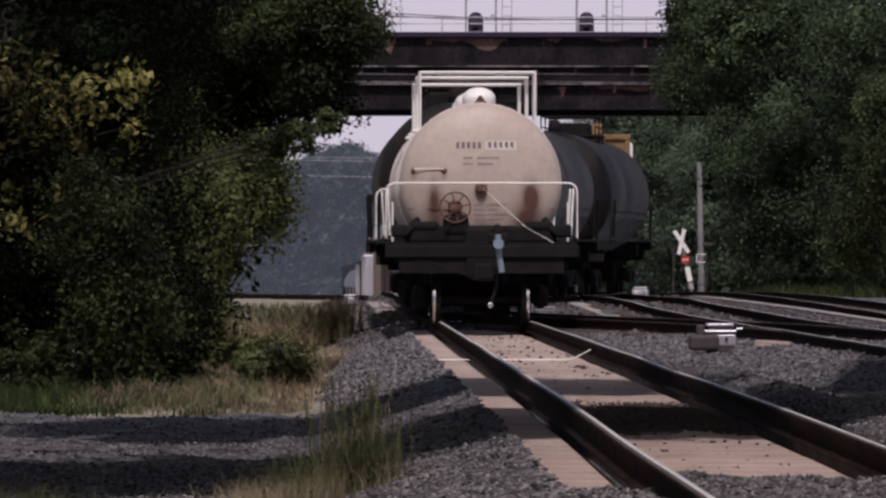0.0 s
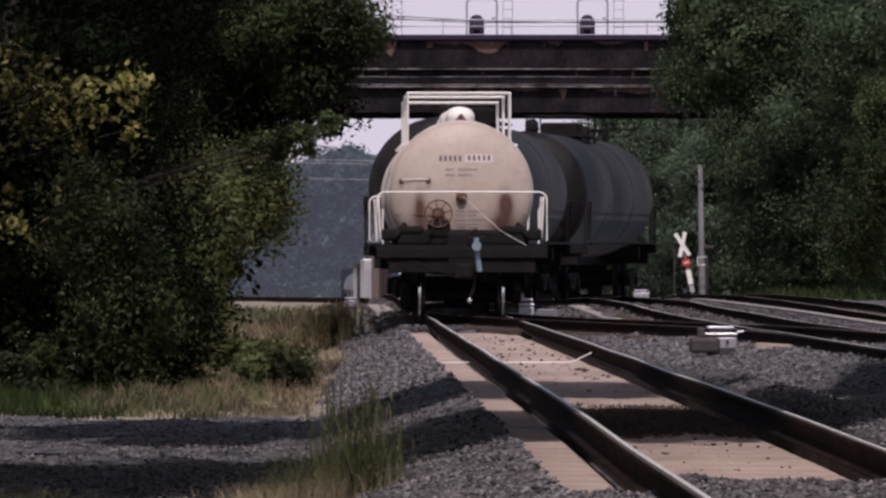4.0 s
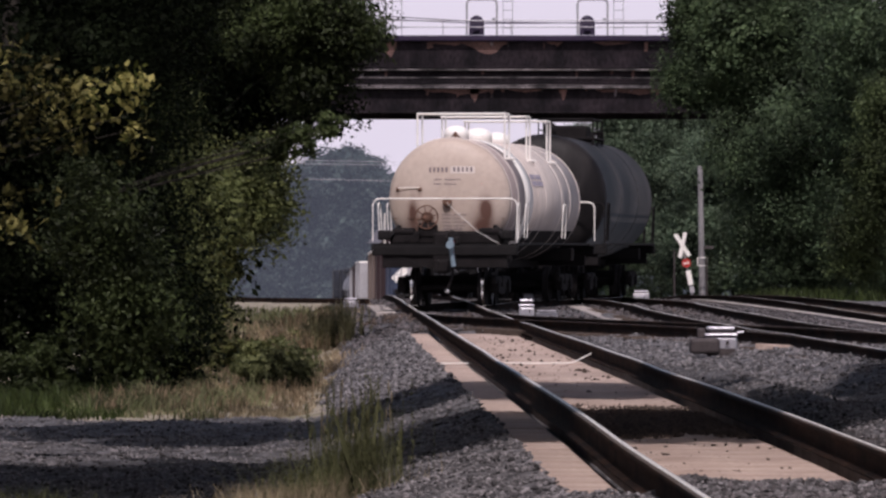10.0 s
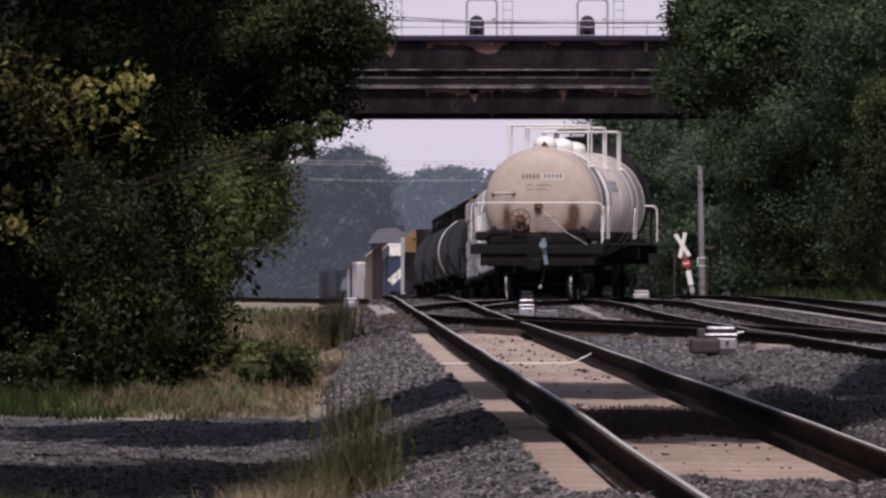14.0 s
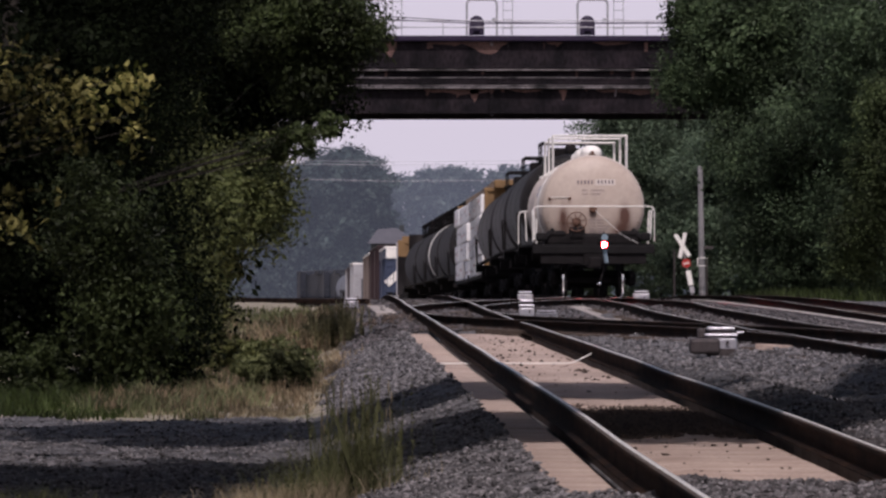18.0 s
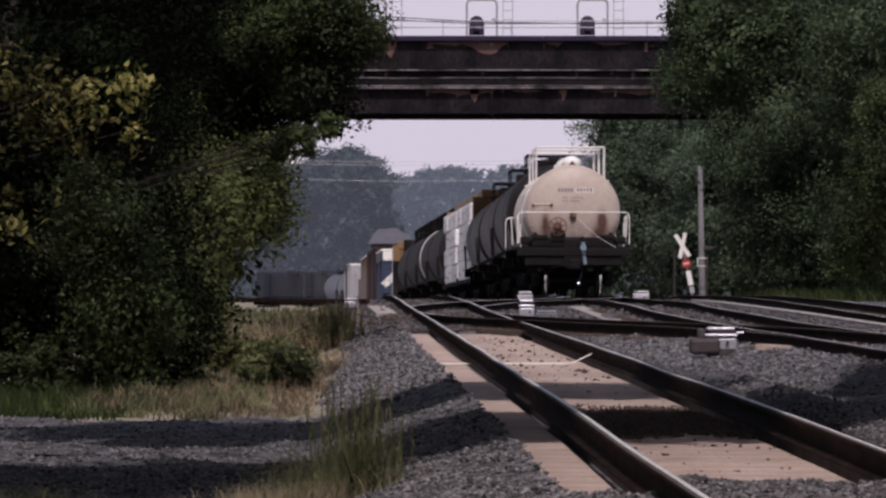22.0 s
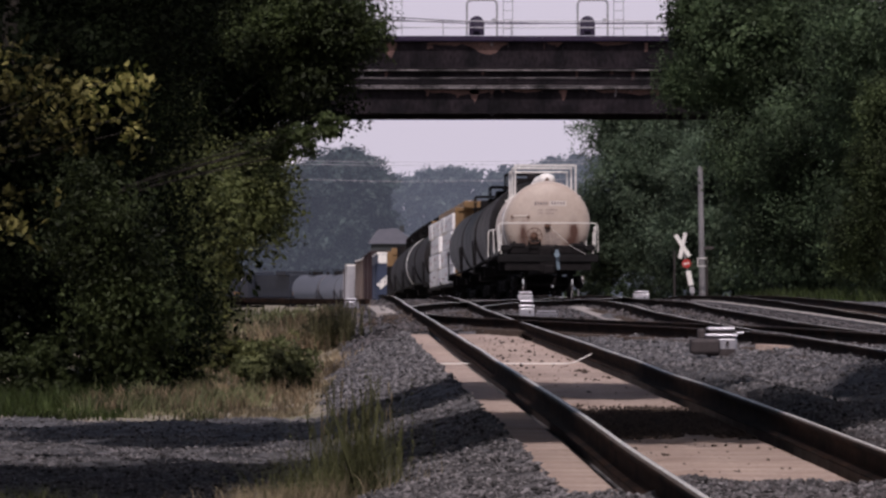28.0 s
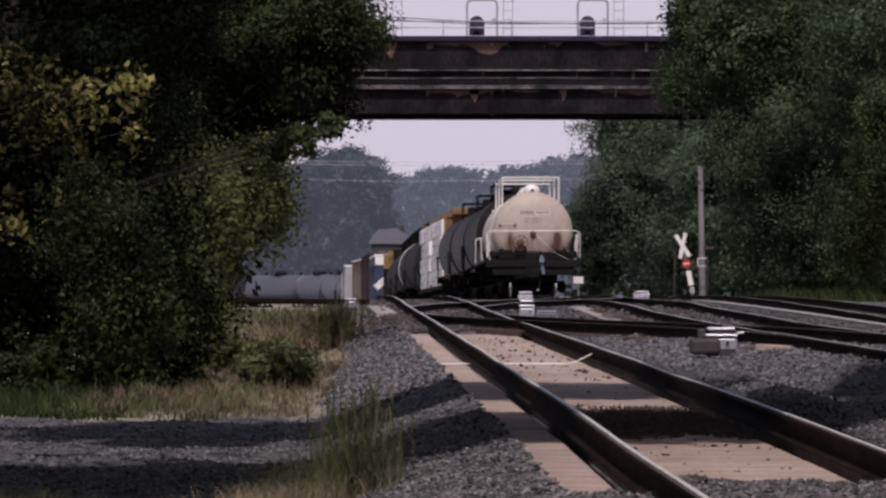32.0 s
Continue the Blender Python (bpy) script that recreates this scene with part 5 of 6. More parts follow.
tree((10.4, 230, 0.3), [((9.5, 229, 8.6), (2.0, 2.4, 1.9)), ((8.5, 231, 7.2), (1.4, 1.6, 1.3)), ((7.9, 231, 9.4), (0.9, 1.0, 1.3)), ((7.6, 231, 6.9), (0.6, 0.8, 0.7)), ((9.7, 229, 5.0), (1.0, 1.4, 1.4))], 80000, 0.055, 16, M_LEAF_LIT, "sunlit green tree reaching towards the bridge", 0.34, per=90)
tree((15.0, 222, 0.3), [((14.2, 222, 4.0), (2.8, 3, 5.0)), ((13.8, 221, 8.0), (3.0, 3, 3.0)), ((13.6, 218, 1.4), (2.4, 2, 1.5))], 90000, 0.058, 12, M_LEAF_RIGHT, "tall dense green tree beside the third track", 0.38, per=90)
tree((12.8, 245, 0.2), [((11.4, 245, 3.4), (2.2, 3, 3.2)), ((12.4, 245, 8.0), (3.6, 3, 3.5))], 75000, 0.08, 13, M_LEAF_RIGHT, "tall dense green tree beside the third track", 0.4, per=90)
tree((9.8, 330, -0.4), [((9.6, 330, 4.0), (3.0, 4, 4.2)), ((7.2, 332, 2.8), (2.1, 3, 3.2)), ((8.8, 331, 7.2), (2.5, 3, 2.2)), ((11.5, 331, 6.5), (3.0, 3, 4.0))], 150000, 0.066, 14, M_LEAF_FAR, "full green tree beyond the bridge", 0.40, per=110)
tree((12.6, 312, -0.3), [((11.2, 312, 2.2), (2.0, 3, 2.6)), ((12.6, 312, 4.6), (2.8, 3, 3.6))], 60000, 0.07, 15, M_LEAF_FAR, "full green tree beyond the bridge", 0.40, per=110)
tree((13.4, 212, 0.3), [((12.7, 212, 3.4), (1.1, 1.2, 1.7)), ((12.95, 212, 5.6), (0.9, 1.0, 1.2)), ((11.9, 212.5, 1.9), (0.8, 1.0, 1.0))], 34000, 0.05, 54, M_LEAF_WARM, "younger yellow-green tree before the taller ones", 0.3, trunk=0.08)
for k, (x, y) in enumerate(((7.6, 345), (11.5, 340), (15.5, 262), (19.0, 258), (12.5, 275))):
    shrub((x, y, float(bed_z(x, y)) - 0.1), (2.2, 2.0, 1.3), 9000, 0.09, 500 + k, M_LEAF_RIGHT, "rank dark undergrowth beneath the trees")
# unseen tall trees on the other side, added to close the place and block skylight
for k, (x, y) in enumerate(((8.6, 22), (9.0, 38), (9.6, 54), (10.6, 70))):
    tree((x + 1, y, -0.1), [((x + 0.3, y, 4.5), (2.8, 6, 3.6)), ((x + 0.6, y + 2, 9.5), (3.2, 7, 3.6)), ((x + 0.6, y, 14.0), (3.2, 7, 3.0))], 6000, 0.42, 70 + k, M_LEAF_RIGHT, "unseen tall tree on the far side, added to block skylight", 0.6, trunk=0.25)


# unseen trees on the near side, added to darken the gravel
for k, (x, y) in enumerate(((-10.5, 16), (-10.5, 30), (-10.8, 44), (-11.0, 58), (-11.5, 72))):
    tree((x - 1, y, -0.6), [((x + 0.4, y, 4.0), (3.0, 7, 4.0)), ((x + 0.2, y + 2, 9.5), (3.4, 7.5, 4.2)), ((x, y, 14.0), (3.4, 7, 3.0))], 6000, 0.42, 80 + k, M_LEAF_SHADED, "unseen tall tree on the near side, added to block skylight", 0.6, trunk=0.25)
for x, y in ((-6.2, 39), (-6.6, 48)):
    tree((x - 0.6, y, -0.6), [((x, y, 2.6), (1.9, 3.6, 2.4)), ((x - 0.4, y + 1, 6.2), (2.3, 4.0, 2.4)), ((x - 0.8, y, 9.0), (2.4, 4.0, 2.2))], 9000, 0.24, 90 + int(y), M_LEAF_SHADED, "unseen dense tree on the near side, added to block skylight", 0.5, trunk=0.18)


def over(pts, z, seed, base, n, thick):
    """An unseen tree added to cast shade, with one long limb; pts: where its shade falls."""
    h = (z + 0.1) / math.tan(SUN_EL)
    dx, dy = math.sin(SUN_AZ) * h, math.cos(SUN_AZ) * h
    blobs = []
    for (xa, ya, ta), (xb, yb, tb) in zip(pts, pts[1:]):
        m = max(2, int(math.hypot(yb - ya, 3 * (xb - xa)) / 1.8))
        for k in range(m):
            f = k / m
            blobs.append(((xa + (xb - xa) * f + dx, ya + (yb - ya) * f + dy, z), (0.55, thick * (ta + (tb - ta) * f), 0.5)))
    return tree(base, blobs, n, 0.25, seed, M_LEAF_SHADED, "unseen spreading tree, its long limb added to shade the track", 0.3, trunk=0.12, per=12)


over([(-4.2, 76.5, 0.3), (-3.5, 75.2, 0.95), (-2.9, 74.7, 1.25), (-2.2, 74.5, 1.2), (-1.2, 74.5, 1.0), (0.0, 74.6, 1.0), (1.6, 74.6, 1.0), (1.8, 74.6, 0.4)], 9.5, 16, (9.5, 64, -0.4), 20000, 4.7)
over([(4.5, 71, 0.6), (5.0, 74, 1.4), (5.8, 77, 2.1), (8.0, 78, 2.2)], 9.5, 18, (10.5, 68, -0.4), 9000, 4.7)
over([(-9.0, 54.6, 1.3), (-6.0, 54.6, 1.3), (-2.4, 56.0, 1.2), (-0.6, 59.4, 1.02), (0.0, 59.2, 1.04), (2.3, 59.2, 1.04), (3.0, 61, 1.2), (5.2, 63, 1.4)], 9.5, 17, (9.5, 50, -0.4), 46000, 5.1)


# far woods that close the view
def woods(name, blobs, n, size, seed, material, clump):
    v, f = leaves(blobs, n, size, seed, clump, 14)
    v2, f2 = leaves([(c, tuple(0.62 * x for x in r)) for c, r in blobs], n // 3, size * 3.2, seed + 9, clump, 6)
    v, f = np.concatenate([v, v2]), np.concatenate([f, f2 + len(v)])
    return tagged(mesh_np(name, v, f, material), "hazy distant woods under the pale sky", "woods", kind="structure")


# glowing ring added to brighten the sky low down
ring = [(2900 * math.cos(a), 2900 * math.sin(a)) for a in np.linspace(0, 2 * math.pi, 97)[:-1]]
tagged(mesh_np("backdrop", [(x, y, -30) for x, y in ring] + [(x, y, 330) for x, y in ring], [(k, (k + 1) % 96, 96 + (k + 1) % 96, 96 + k) for k in range(96)], M_HAZE),
       "pale lavender-white haze low in the sky", "sky", kind="structure")
rw = random.Random(5)


def tree_line(y, step, tops, base, r):
    """Crowns side by side up to an uneven top line, given as (x, height) pairs."""
    xs, zs = zip(*tops)
    blobs, x = [], xs[0]
    while x < xs[-1]:
        top = float(np.interp(x, xs, zs)) + rw.uniform(-1.2, 1.0)
        z = base
        while z < top - r * 0.8:
            blobs.append(((x + rw.uniform(-1, 1), y + rw.uniform(-4, 4), z), (r * rw.uniform(0.8, 1.25), r, r * rw.uniform(0.8, 1.2))))
            z += r * 1.1
        blobs.append(((x, y, top - r * 0.75), (r * 1.1, r, r * 0.75)))
        x += step
    return blobs


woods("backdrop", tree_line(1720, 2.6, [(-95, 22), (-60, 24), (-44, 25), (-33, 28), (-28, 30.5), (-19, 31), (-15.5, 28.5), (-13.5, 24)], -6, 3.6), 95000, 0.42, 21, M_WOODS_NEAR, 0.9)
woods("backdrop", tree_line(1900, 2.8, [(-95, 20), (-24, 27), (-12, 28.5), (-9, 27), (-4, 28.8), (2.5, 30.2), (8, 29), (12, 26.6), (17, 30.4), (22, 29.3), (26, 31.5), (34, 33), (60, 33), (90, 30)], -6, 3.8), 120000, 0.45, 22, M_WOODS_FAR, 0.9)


def far_house():
    """A grey house whose roof shows over the train."""
    h = tagged(empty("house", Matrix.Translation((-7.6, 1100, -4.0))), "small dull house with a grey hipped roof before the woods", "house")
    part("wall", cube((0, 4, 4.9), (6.4, 8, 10.2), 0.05), M_HAZY_WALL, h)
    b = bmesh.new()
    lo = [b.verts.new(p) for p in ((-3.7, -0.4, 10.0), (3.9, -0.4, 10.0), (3.9, 8.4, 10.0), (-3.7, 8.4, 10.0))]
    hi = [b.verts.new(p) for p in ((-2.2, 4, 12.2), (0.6, 4, 12.4))]
    b.faces.new((lo[0], lo[1], hi[1], hi[0])), b.faces.new((lo[2], lo[3], hi[0], hi[1]))
    b.faces.new((lo[1], lo[2], hi[1])), b.faces.new((lo[3], lo[0], hi[0])), b.faces.new(lo[::-1])
    part("roof", b, M_HAZY_ROOF, h)
    for x in (-1.6, 1.6):
        wd = part("window", cube((x, -0.03, 8.2), (1.1, 0.1, 1.5), 0.02), M_GREYT, h)
        part("sill", cube((x, -0.1, 7.4), (1.3, 0.2, 0.12), 0.02), M_PIPE, wd)
    part("chimney", cube((1.4, 4.4, 12.3), (0.7, 0.7, 1.0), 0.03), M_HAZY_WALL, h)


far_house()


# ---------------------------------------------------------------- undergrowth
def blades(name, n, seed, place, h, w, material, label, lean=0.35):
    """Upright grass blades, joined."""
    r = np.random.default_rng(seed)
    x, y = place(r, n)
    keep = np.sin(x * 5.1 + 0.9 * np.sin(y * 0.8)) * np.cos(y * 0.55 + 1.7 * x) + r.normal(0, 0.45, n) > -0.35
    x, y = x[keep], y[keep]
    n = len(x)
    z = bed_z(x, y)
    hh = h * (0.4 + 0.9 * r.random(n))
    a = r.random(n) * 6.28
    dx, dy = np.cos(a) * w, np.sin(a) * w
    lx, ly = r.normal(0, lean, n) * hh, r.normal(0, lean, n) * hh
    v = np.stack([np.stack([x - dx, y - dy, z - 0.03], -1), np.stack([x + dx, y + dy, z - 0.03], -1),
                  np.stack([x + lx * 0.4 + dx * 0.7, y + ly * 0.4 + dy * 0.7, z + hh * 0.6], -1), np.stack([x + lx * 0.4 - dx * 0.7, y + ly * 0.4 - dy * 0.7, z + hh * 0.6], -1),
                  np.stack([x + lx, y + ly, z + hh], -1)], 1)
    f = np.array([[0, 1, 2], [0, 2, 3], [3, 2, 4]])[None] + (np.arange(n) * 5)[:, None, None]
    return tagged(mesh_np(name, v.reshape(-1, 3), f.reshape(-1, 3), material), label, "grass", kind="stuff")


def strip(xa, xb, ya, yb):
    return lambda r, n: (xa + (xb - xa) * r.random(n), ya + (yb - ya) * r.random(n))


def tuft(cx, cy, sx, sy):
    return lambda r, n: (cx + sx * r.normal(size=n), cy + sy * r.normal(size=n))


def clumps(xa, xb, ya, yb, k, spread, seed):
    """Places for grass that grows in loose tussocks."""
    c = np.random.default_rng(seed)
    cx, cy, cs = c.uniform(xa, xb, k), c.uniform(ya, yb, k), spread * c.uniform(0.4, 1.5, k)

    def place(r, n):
        i = r.integers(0, k, n)
        return cx[i] + cs[i] * r.normal(size=n), cy[i] + 1.6 * cs[i] * r.normal(size=n)
    return place


def sprays(name, n, per, seed, place, h, size, material, label):
    """Weeds with short side leaves all along their thin stalks, joined."""
    r = np.random.default_rng(seed)
    x, y = place(r, n)
    z = bed_z(x, y)
    hh = h * (0.45 + 0.65 * r.random(n))
    lx, ly = r.normal(0, 0.07, n), r.normal(0, 0.07, n)
    i = np.repeat(np.arange(n), per)
    f = 0.15 + 0.85 * r.random(n * per)
    p = np.stack([x[i] + lx[i] * hh[i] * f ** 1.6, y[i] + ly[i] * hh[i] * f ** 1.6, z[i] + hh[i] * f], -1)
    a, up = r.random(n * per) * 6.283, r.uniform(0.6, 1.35, n * per)
    d = np.stack([np.cos(a) * np.cos(up), np.sin(a) * np.cos(up), np.sin(up)], -1) * (size * (1.25 - f) * r.uniform(0.6, 1.5, n * per))[:, None]
    w = np.stack([-np.sin(a), np.cos(a), 0 * a], -1) * (size * 0.13)
    v = np.stack([p, p + d * 0.5 + w, p + d, p + d * 0.5 - w], 1).reshape(-1, 3)
    q = np.arange(n * per)[:, None] * 4 + np.arange(4)[None]
    st = np.stack([np.stack([x - 0.002, y, z - 0.03], -1), np.stack([x + 0.002, y, z - 0.03], -1),
                   np.stack([x + 0.33 * lx * hh, y + 0.33 * ly * hh, z + hh * 0.5], -1), np.stack([x + lx * hh, y + ly * hh, z + hh], -1)], 1).reshape(-1, 3)
    o = len(v) + np.arange(n)[:, None] * 4
    faces = np.concatenate([q[:, [0, 1, 2]], q[:, [0, 2, 3]], o + np.array([[0, 1, 2]]), o + np.array([[1, 3, 2]])])
    return tagged(mesh_np(name, np.concatenate([v, st]), faces, material), label, "weeds", kind="stuff")


blades("verge_grass", 4200, 51, clumps(-4.6, -1.7, 86, 128, 60, 0.16, 52), 0.22, 0.009, M_DRY, "brown dry grass in loose tussocks", 0.5)
blades("verge_grass", 3000, 53, clumps(-4.3, -2.4, 86, 118, 30, 0.17, 54), 0.24, 0.010, M_GRASS, "green grass tussocks on the verge", 0.5)
blades("verge_grass", 2600, 61, clumps(-6.8, -4.2, 84, 104, 40, 0.17, 62), 0.26, 0.010, M_GRASS_SHADED, "grass tussocks before the trees, darkened as if in their shade", 0.5)
blades("verge_grass", 2200, 55, clumps(-4.4, -2.2, 118, 190, 36, 0.3, 56), 0.34, 0.014, M_DRY, "tall brown dry grass on the verge", 0.45)
sprays("tall_weeds", 60, 46, 57, tuft(-0.60, 50, 0.20, 0.4), 0.80, 0.045, M_WEED, "bushy olive weeds at the foot of the ballast")
sprays("tall_weeds", 46, 34, 58, tuft(-0.88, 49.6, 0.22, 0.4), 0.34, 0.045, M_WEED, "low bushy weeds")
sprays("verge_weeds", 90, 30, 59, clumps(-5.6, -2.4, 88, 126, 26, 0.2, 60), 0.38, 0.06, M_GRASS, "leafy weeds among the verge grass")
blades("verge_grass", 16000, 31, strip(-6.8, -3.7, 83, 103), 0.12, 0.010, M_GRASS_SHADED, "short verge grass, darkened as if shaded by the trees", 0.5)
blades("verge_grass", 5000, 40, strip(-4.6, -2.6, 84, 104), 0.10, 0.010, M_GRASS, "short green verge grass")
blades("verge_grass", 6500, 32, strip(-4.0, -1.55, 85, 108), 0.08, 0.011, M_STRAW, "straw-coloured dry grass")
blades("verge_grass", 9000, 33, strip(-5.2, -1.8, 104, 180), 0.13, 0.012, M_STRAW, "straw-coloured dry grass")
blades("verge_grass", 3500, 34, strip(-6.8, -2.6, 125, 195), 0.16, 0.018, M_GRASS, "green verge grass")
blades("verge_grass", 3000, 44, strip(-7.0, -2.4, 150, 206), 0.2, 0.02, M_GRASS, "green verge grass")
blades("tall_weeds", 600, 35, tuft(-0.62, 50, 0.17, 0.5), 0.58, 0.0016, M_WEED, "tall thin weeds at the foot of the ballast", 0.3)
blades("tall_weeds", 800, 39, tuft(-0.84, 50, 0.20, 0.5), 0.40, 0.0017, M_WEED, "tall thin dry weeds", 0.4)
blades("tall_weeds", 2600, 36, tuft(-1.0, 49.3, 0.30, 0.6), 0.22, 0.003, M_STRAW, "dry straw-coloured weeds", 0.4)
blades("tall_weeds", 600, 37, tuft(-2.75, 49.5, 0.2, 0.4), 0.20, 0.003, M_GRASS, "low green grass tuft", 0.4)
rt = random.Random(61)
for k in range(26):
    rr = rt.gauss(0, 0.13)
    xx, yy = -0.64 + rr, 50 + rt.uniform(-0.4, 0.4)
    hh, lx = rt.uniform(0.55, 0.86), rt.uniform(-0.1, 0.12)
    zz = float(bed_z(xx, yy))
    st = tagged(empty("weed_stalk", Matrix.Translation((xx, yy, zz))), "tall thin weed stalk with a feathery seed head", "weed", "weed stalks")
    part("stem", pipe([(0, 0, -0.05), (lx * 0.3, 0, hh * 0.5), (lx, 0, hh)], 0.0022, 4), M_WEED, st)
    for f in (0.97, 0.88, 0.74):
        part("seed_head", lathe([(0.001, -0.05), (0.004, -0.02), (0.0055, 0.0), (0.004, 0.025), (0.001, 0.05)], (lx * f + rt.uniform(-0.02, 0.02), 0, hh * f), "z", 5), M_WEED if k % 3 else M_STRAW, st)
blades("verge_grass", 5000, 38, strip(9, 18, 205, 225), 0.40, 0.02, M_GRASS_SHADED, "rank grass under the trees")


shrub((-2.36, 104.6, -0.62), (0.58, 0.64, 0.40), 5000, 0.038, 41, M_LEAF_SHRUB, "low rounded green shrub on the verge")
shrub((-2.14, 141.6, -0.48), (0.50, 0.7, 0.36), 2400, 0.03, 42, M_LEAF_SCRUB, "dull olive scrubby bush at the ballast edge")
sprays("verge_weeds", 170, 44, 63, tuft(-2.16, 141.0, 0.26, 0.35), 0.86, 0.10, M_LEAF_SCRUB, "wispy brown weeds at the ballast edge")
sprays("verge_weeds", 60, 36, 64, tuft(-2.75, 138.0, 0.30, 0.8), 0.45, 0.08, M_DRY, "wispy dry weeds on the verge")
shrub((-3.1, 154, -0.44), (0.36, 0.7, 0.16), 2000, 0.035, 43, M_LEAF_MID, "low green bush on the verge")

for k, (x, y, w, h) in enumerate(((-3.95, 108, 0.5, 0.5), (-3.5, 117, 0.45, 0.42), (-4.4, 104, 0.45, 0.5), (-3.25, 128, 0.4, 0.3))):
    shrub((x, y, float(bed_z(x, y)) - 0.02), (w, 0.6, h), 3200, 0.034, 430 + k, M_LEAF_MID, "leafy green undergrowth before the trees")
for k, (x, y, w, h) in enumerate(((-6.0, 99.5, 0.5, 0.55), (-5.5, 100.4, 0.5, 0.6), (-5.15, 98.5, 0.45, 0.45), (-4.5, 99, 0.55, 0.34), (-4.2, 100, 0.4, 0.35), (-4.4, 116, 0.4, 0.4), (-3.4, 118, 0.3, 0.1), (-2.8, 135, 0.3, 0.14))):
    shrub((x, y, float(bed_z(x, y)) - 0.02), (w, 0.6, h), 2600, 0.034, 400 + k, M_LEAF_TIPS if x < -5 else M_LEAF_OLIVE if k % 3 else M_LEAF_SHADED, "rank green undergrowth at the foot of the trees")


# ---------------------------------------------------------------- trackside equipment
def switch_box(x, y, w, h, label, big=False):
    s = tagged(empty("switch_machine", Matrix.Translation((x, y, float(ballast_z(x, y)) + 0.03))), label, "track equipment", "trackside boxes")
    part("foot", cube((0, 0, 0.04), (w * 0.9, 0.5, 0.1), 0.01), M_DARKBOX, s)
    part("case", cube((0, 0, h * 0.30 + 0.04), (w, 0.5, h * 0.46), 0.025), M_SILVER, s)
    part("core", cube((0, 0, h * 0.62), (w * 0.86, 0.44, h * 0.3), 0.0), M_DARKBOX, s)
    part("lid", cube((0, 0, h * 0.72), (w * 1.06, 0.55, h * 0.11), 0.02), M_SILVER, s)
    part("cap", cube((0, 0, h * 0.95), (w * 0.9, 0.45, h * 0.12), 0.025), M_SILVER, s)
    part("neck", cube((0, 0, h * 0.82), (w * 0.74, 0.4, h * 0.2), 0.0), M_DARKBOX, s)
    part("hasp", cube((w * 0.2, -0.26, h * 0.44), (w * 0.1, 0.03, h * 0.14), 0.004), M_DARKBOX, s)
    if big:
        part("motor", cube((-w * 0.55, -0.5, 0.12), (w * 0.95, 0.5, 0.2), 0.04), M_DARKBOX, s)
        part("motor", cube((-w * 0.62, -0.05, h * 0.75), (w * 0.26, 0.3, h * 0.4), 0.03), M_DARKBOX, s)
        part("handle", rod(bmesh.new(), (w * 0.5, -0.2, h * 0.8), (w * 0.72, -0.2, h * 0.82), 0.015), M_SILVER, s)
    return s


switch_box(3.55, 94, 0.40, 0.36, "silver switch machine with dark motor between the tracks", True)
switch_box(1.66, 146, 0.30, 0.42, "silver relay box between the rails")
switch_box(2.07, 185, 0.38, 0.34, "silver relay box beside the crossover")
switch_box(2.06, 146, 0.42, 0.2, "low silver box between the rails")
switch_box(6.26, 232, 0.5, 0.36, "small white box by the third track")
switch_box(-2.29, 183, 0.36, 0.31, "small white box beside the main track")


def crossing_sign():
    """A crossbuck with a small stop sign, on a leaning post."""
    y, x = 262.0, 8.97
    s = tagged(empty("crossing_sign", Matrix.Translation((x, y, 0.0)) @ pose(0, 0, 0, 0, -11.5)), "leaning white crossbuck over a small red stop sign", "road sign")
    part("post", cube((0, 0, 0.9), (0.07, 0.07, 2.7), 0.01), M_POLE, s)
    for k, a in enumerate((-22, 24)):
        part("blade", cube((0, -0.05 - 0.025 * k, 2.17), (0.14, 0.02, 0.92), 0.004, pose(0, 0, 0, 0, a)), M_CREAM, s)
    b = bmesh.new()
    bmesh.ops.create_cone(b, cap_ends=True, segments=8, radius1=0.17, radius2=0.17, depth=0.02, matrix=Matrix.Translation((0.01, -0.06, 1.52)) @ pose(0, 0, 0, 90, 0, 0) @ pose(0, 0, 0, 0, 0, 22.5))
    part("stop_sign", b, M_REDP, s, "red octagonal stop plate")
    for k in range(4):
        part("sign_bar", cube((-0.075 + 0.055 * k, -0.075, 1.52), (0.03, 0.008, 0.08)), M_CREAM, s)
    part("plate", cube((0.02, -0.05, 0.98), (0.18, 0.02, 0.52), 0.004), M_CREAM, s)
    part("plate", cube((0.02, -0.05, 0.55), (0.16, 0.02, 0.24), 0.004), M_PIPE, s)
    return s


crossing_sign()
tagged(part("marker_post", rod(bmesh.new(), (8.25, 262, -0.5), (8.25, 262, 1.95), 0.03, 8), M_DARKBOX), "thin grey marker post", "post")
frame_post = tagged(empty("signal_frame", Matrix.Translation((9.25, 262.2, 1.4))), "small white wire frame beside a pole", "fixture")
for z in (0.0, 0.28):
    part("bar", cube((0, 0, z), (0.34, 0.03, 0.03)), M_CREAM, frame_post)
part("bar", cube((-0.16, 0, 0.14), (0.03, 0.03, 0.28)), M_CREAM, frame_post)
part("support", rod(bmesh.new(), (0.16, 0, 0.28), (0.16, 0, -2.0), 0.03, 8), M_DARKBOX, frame_post)


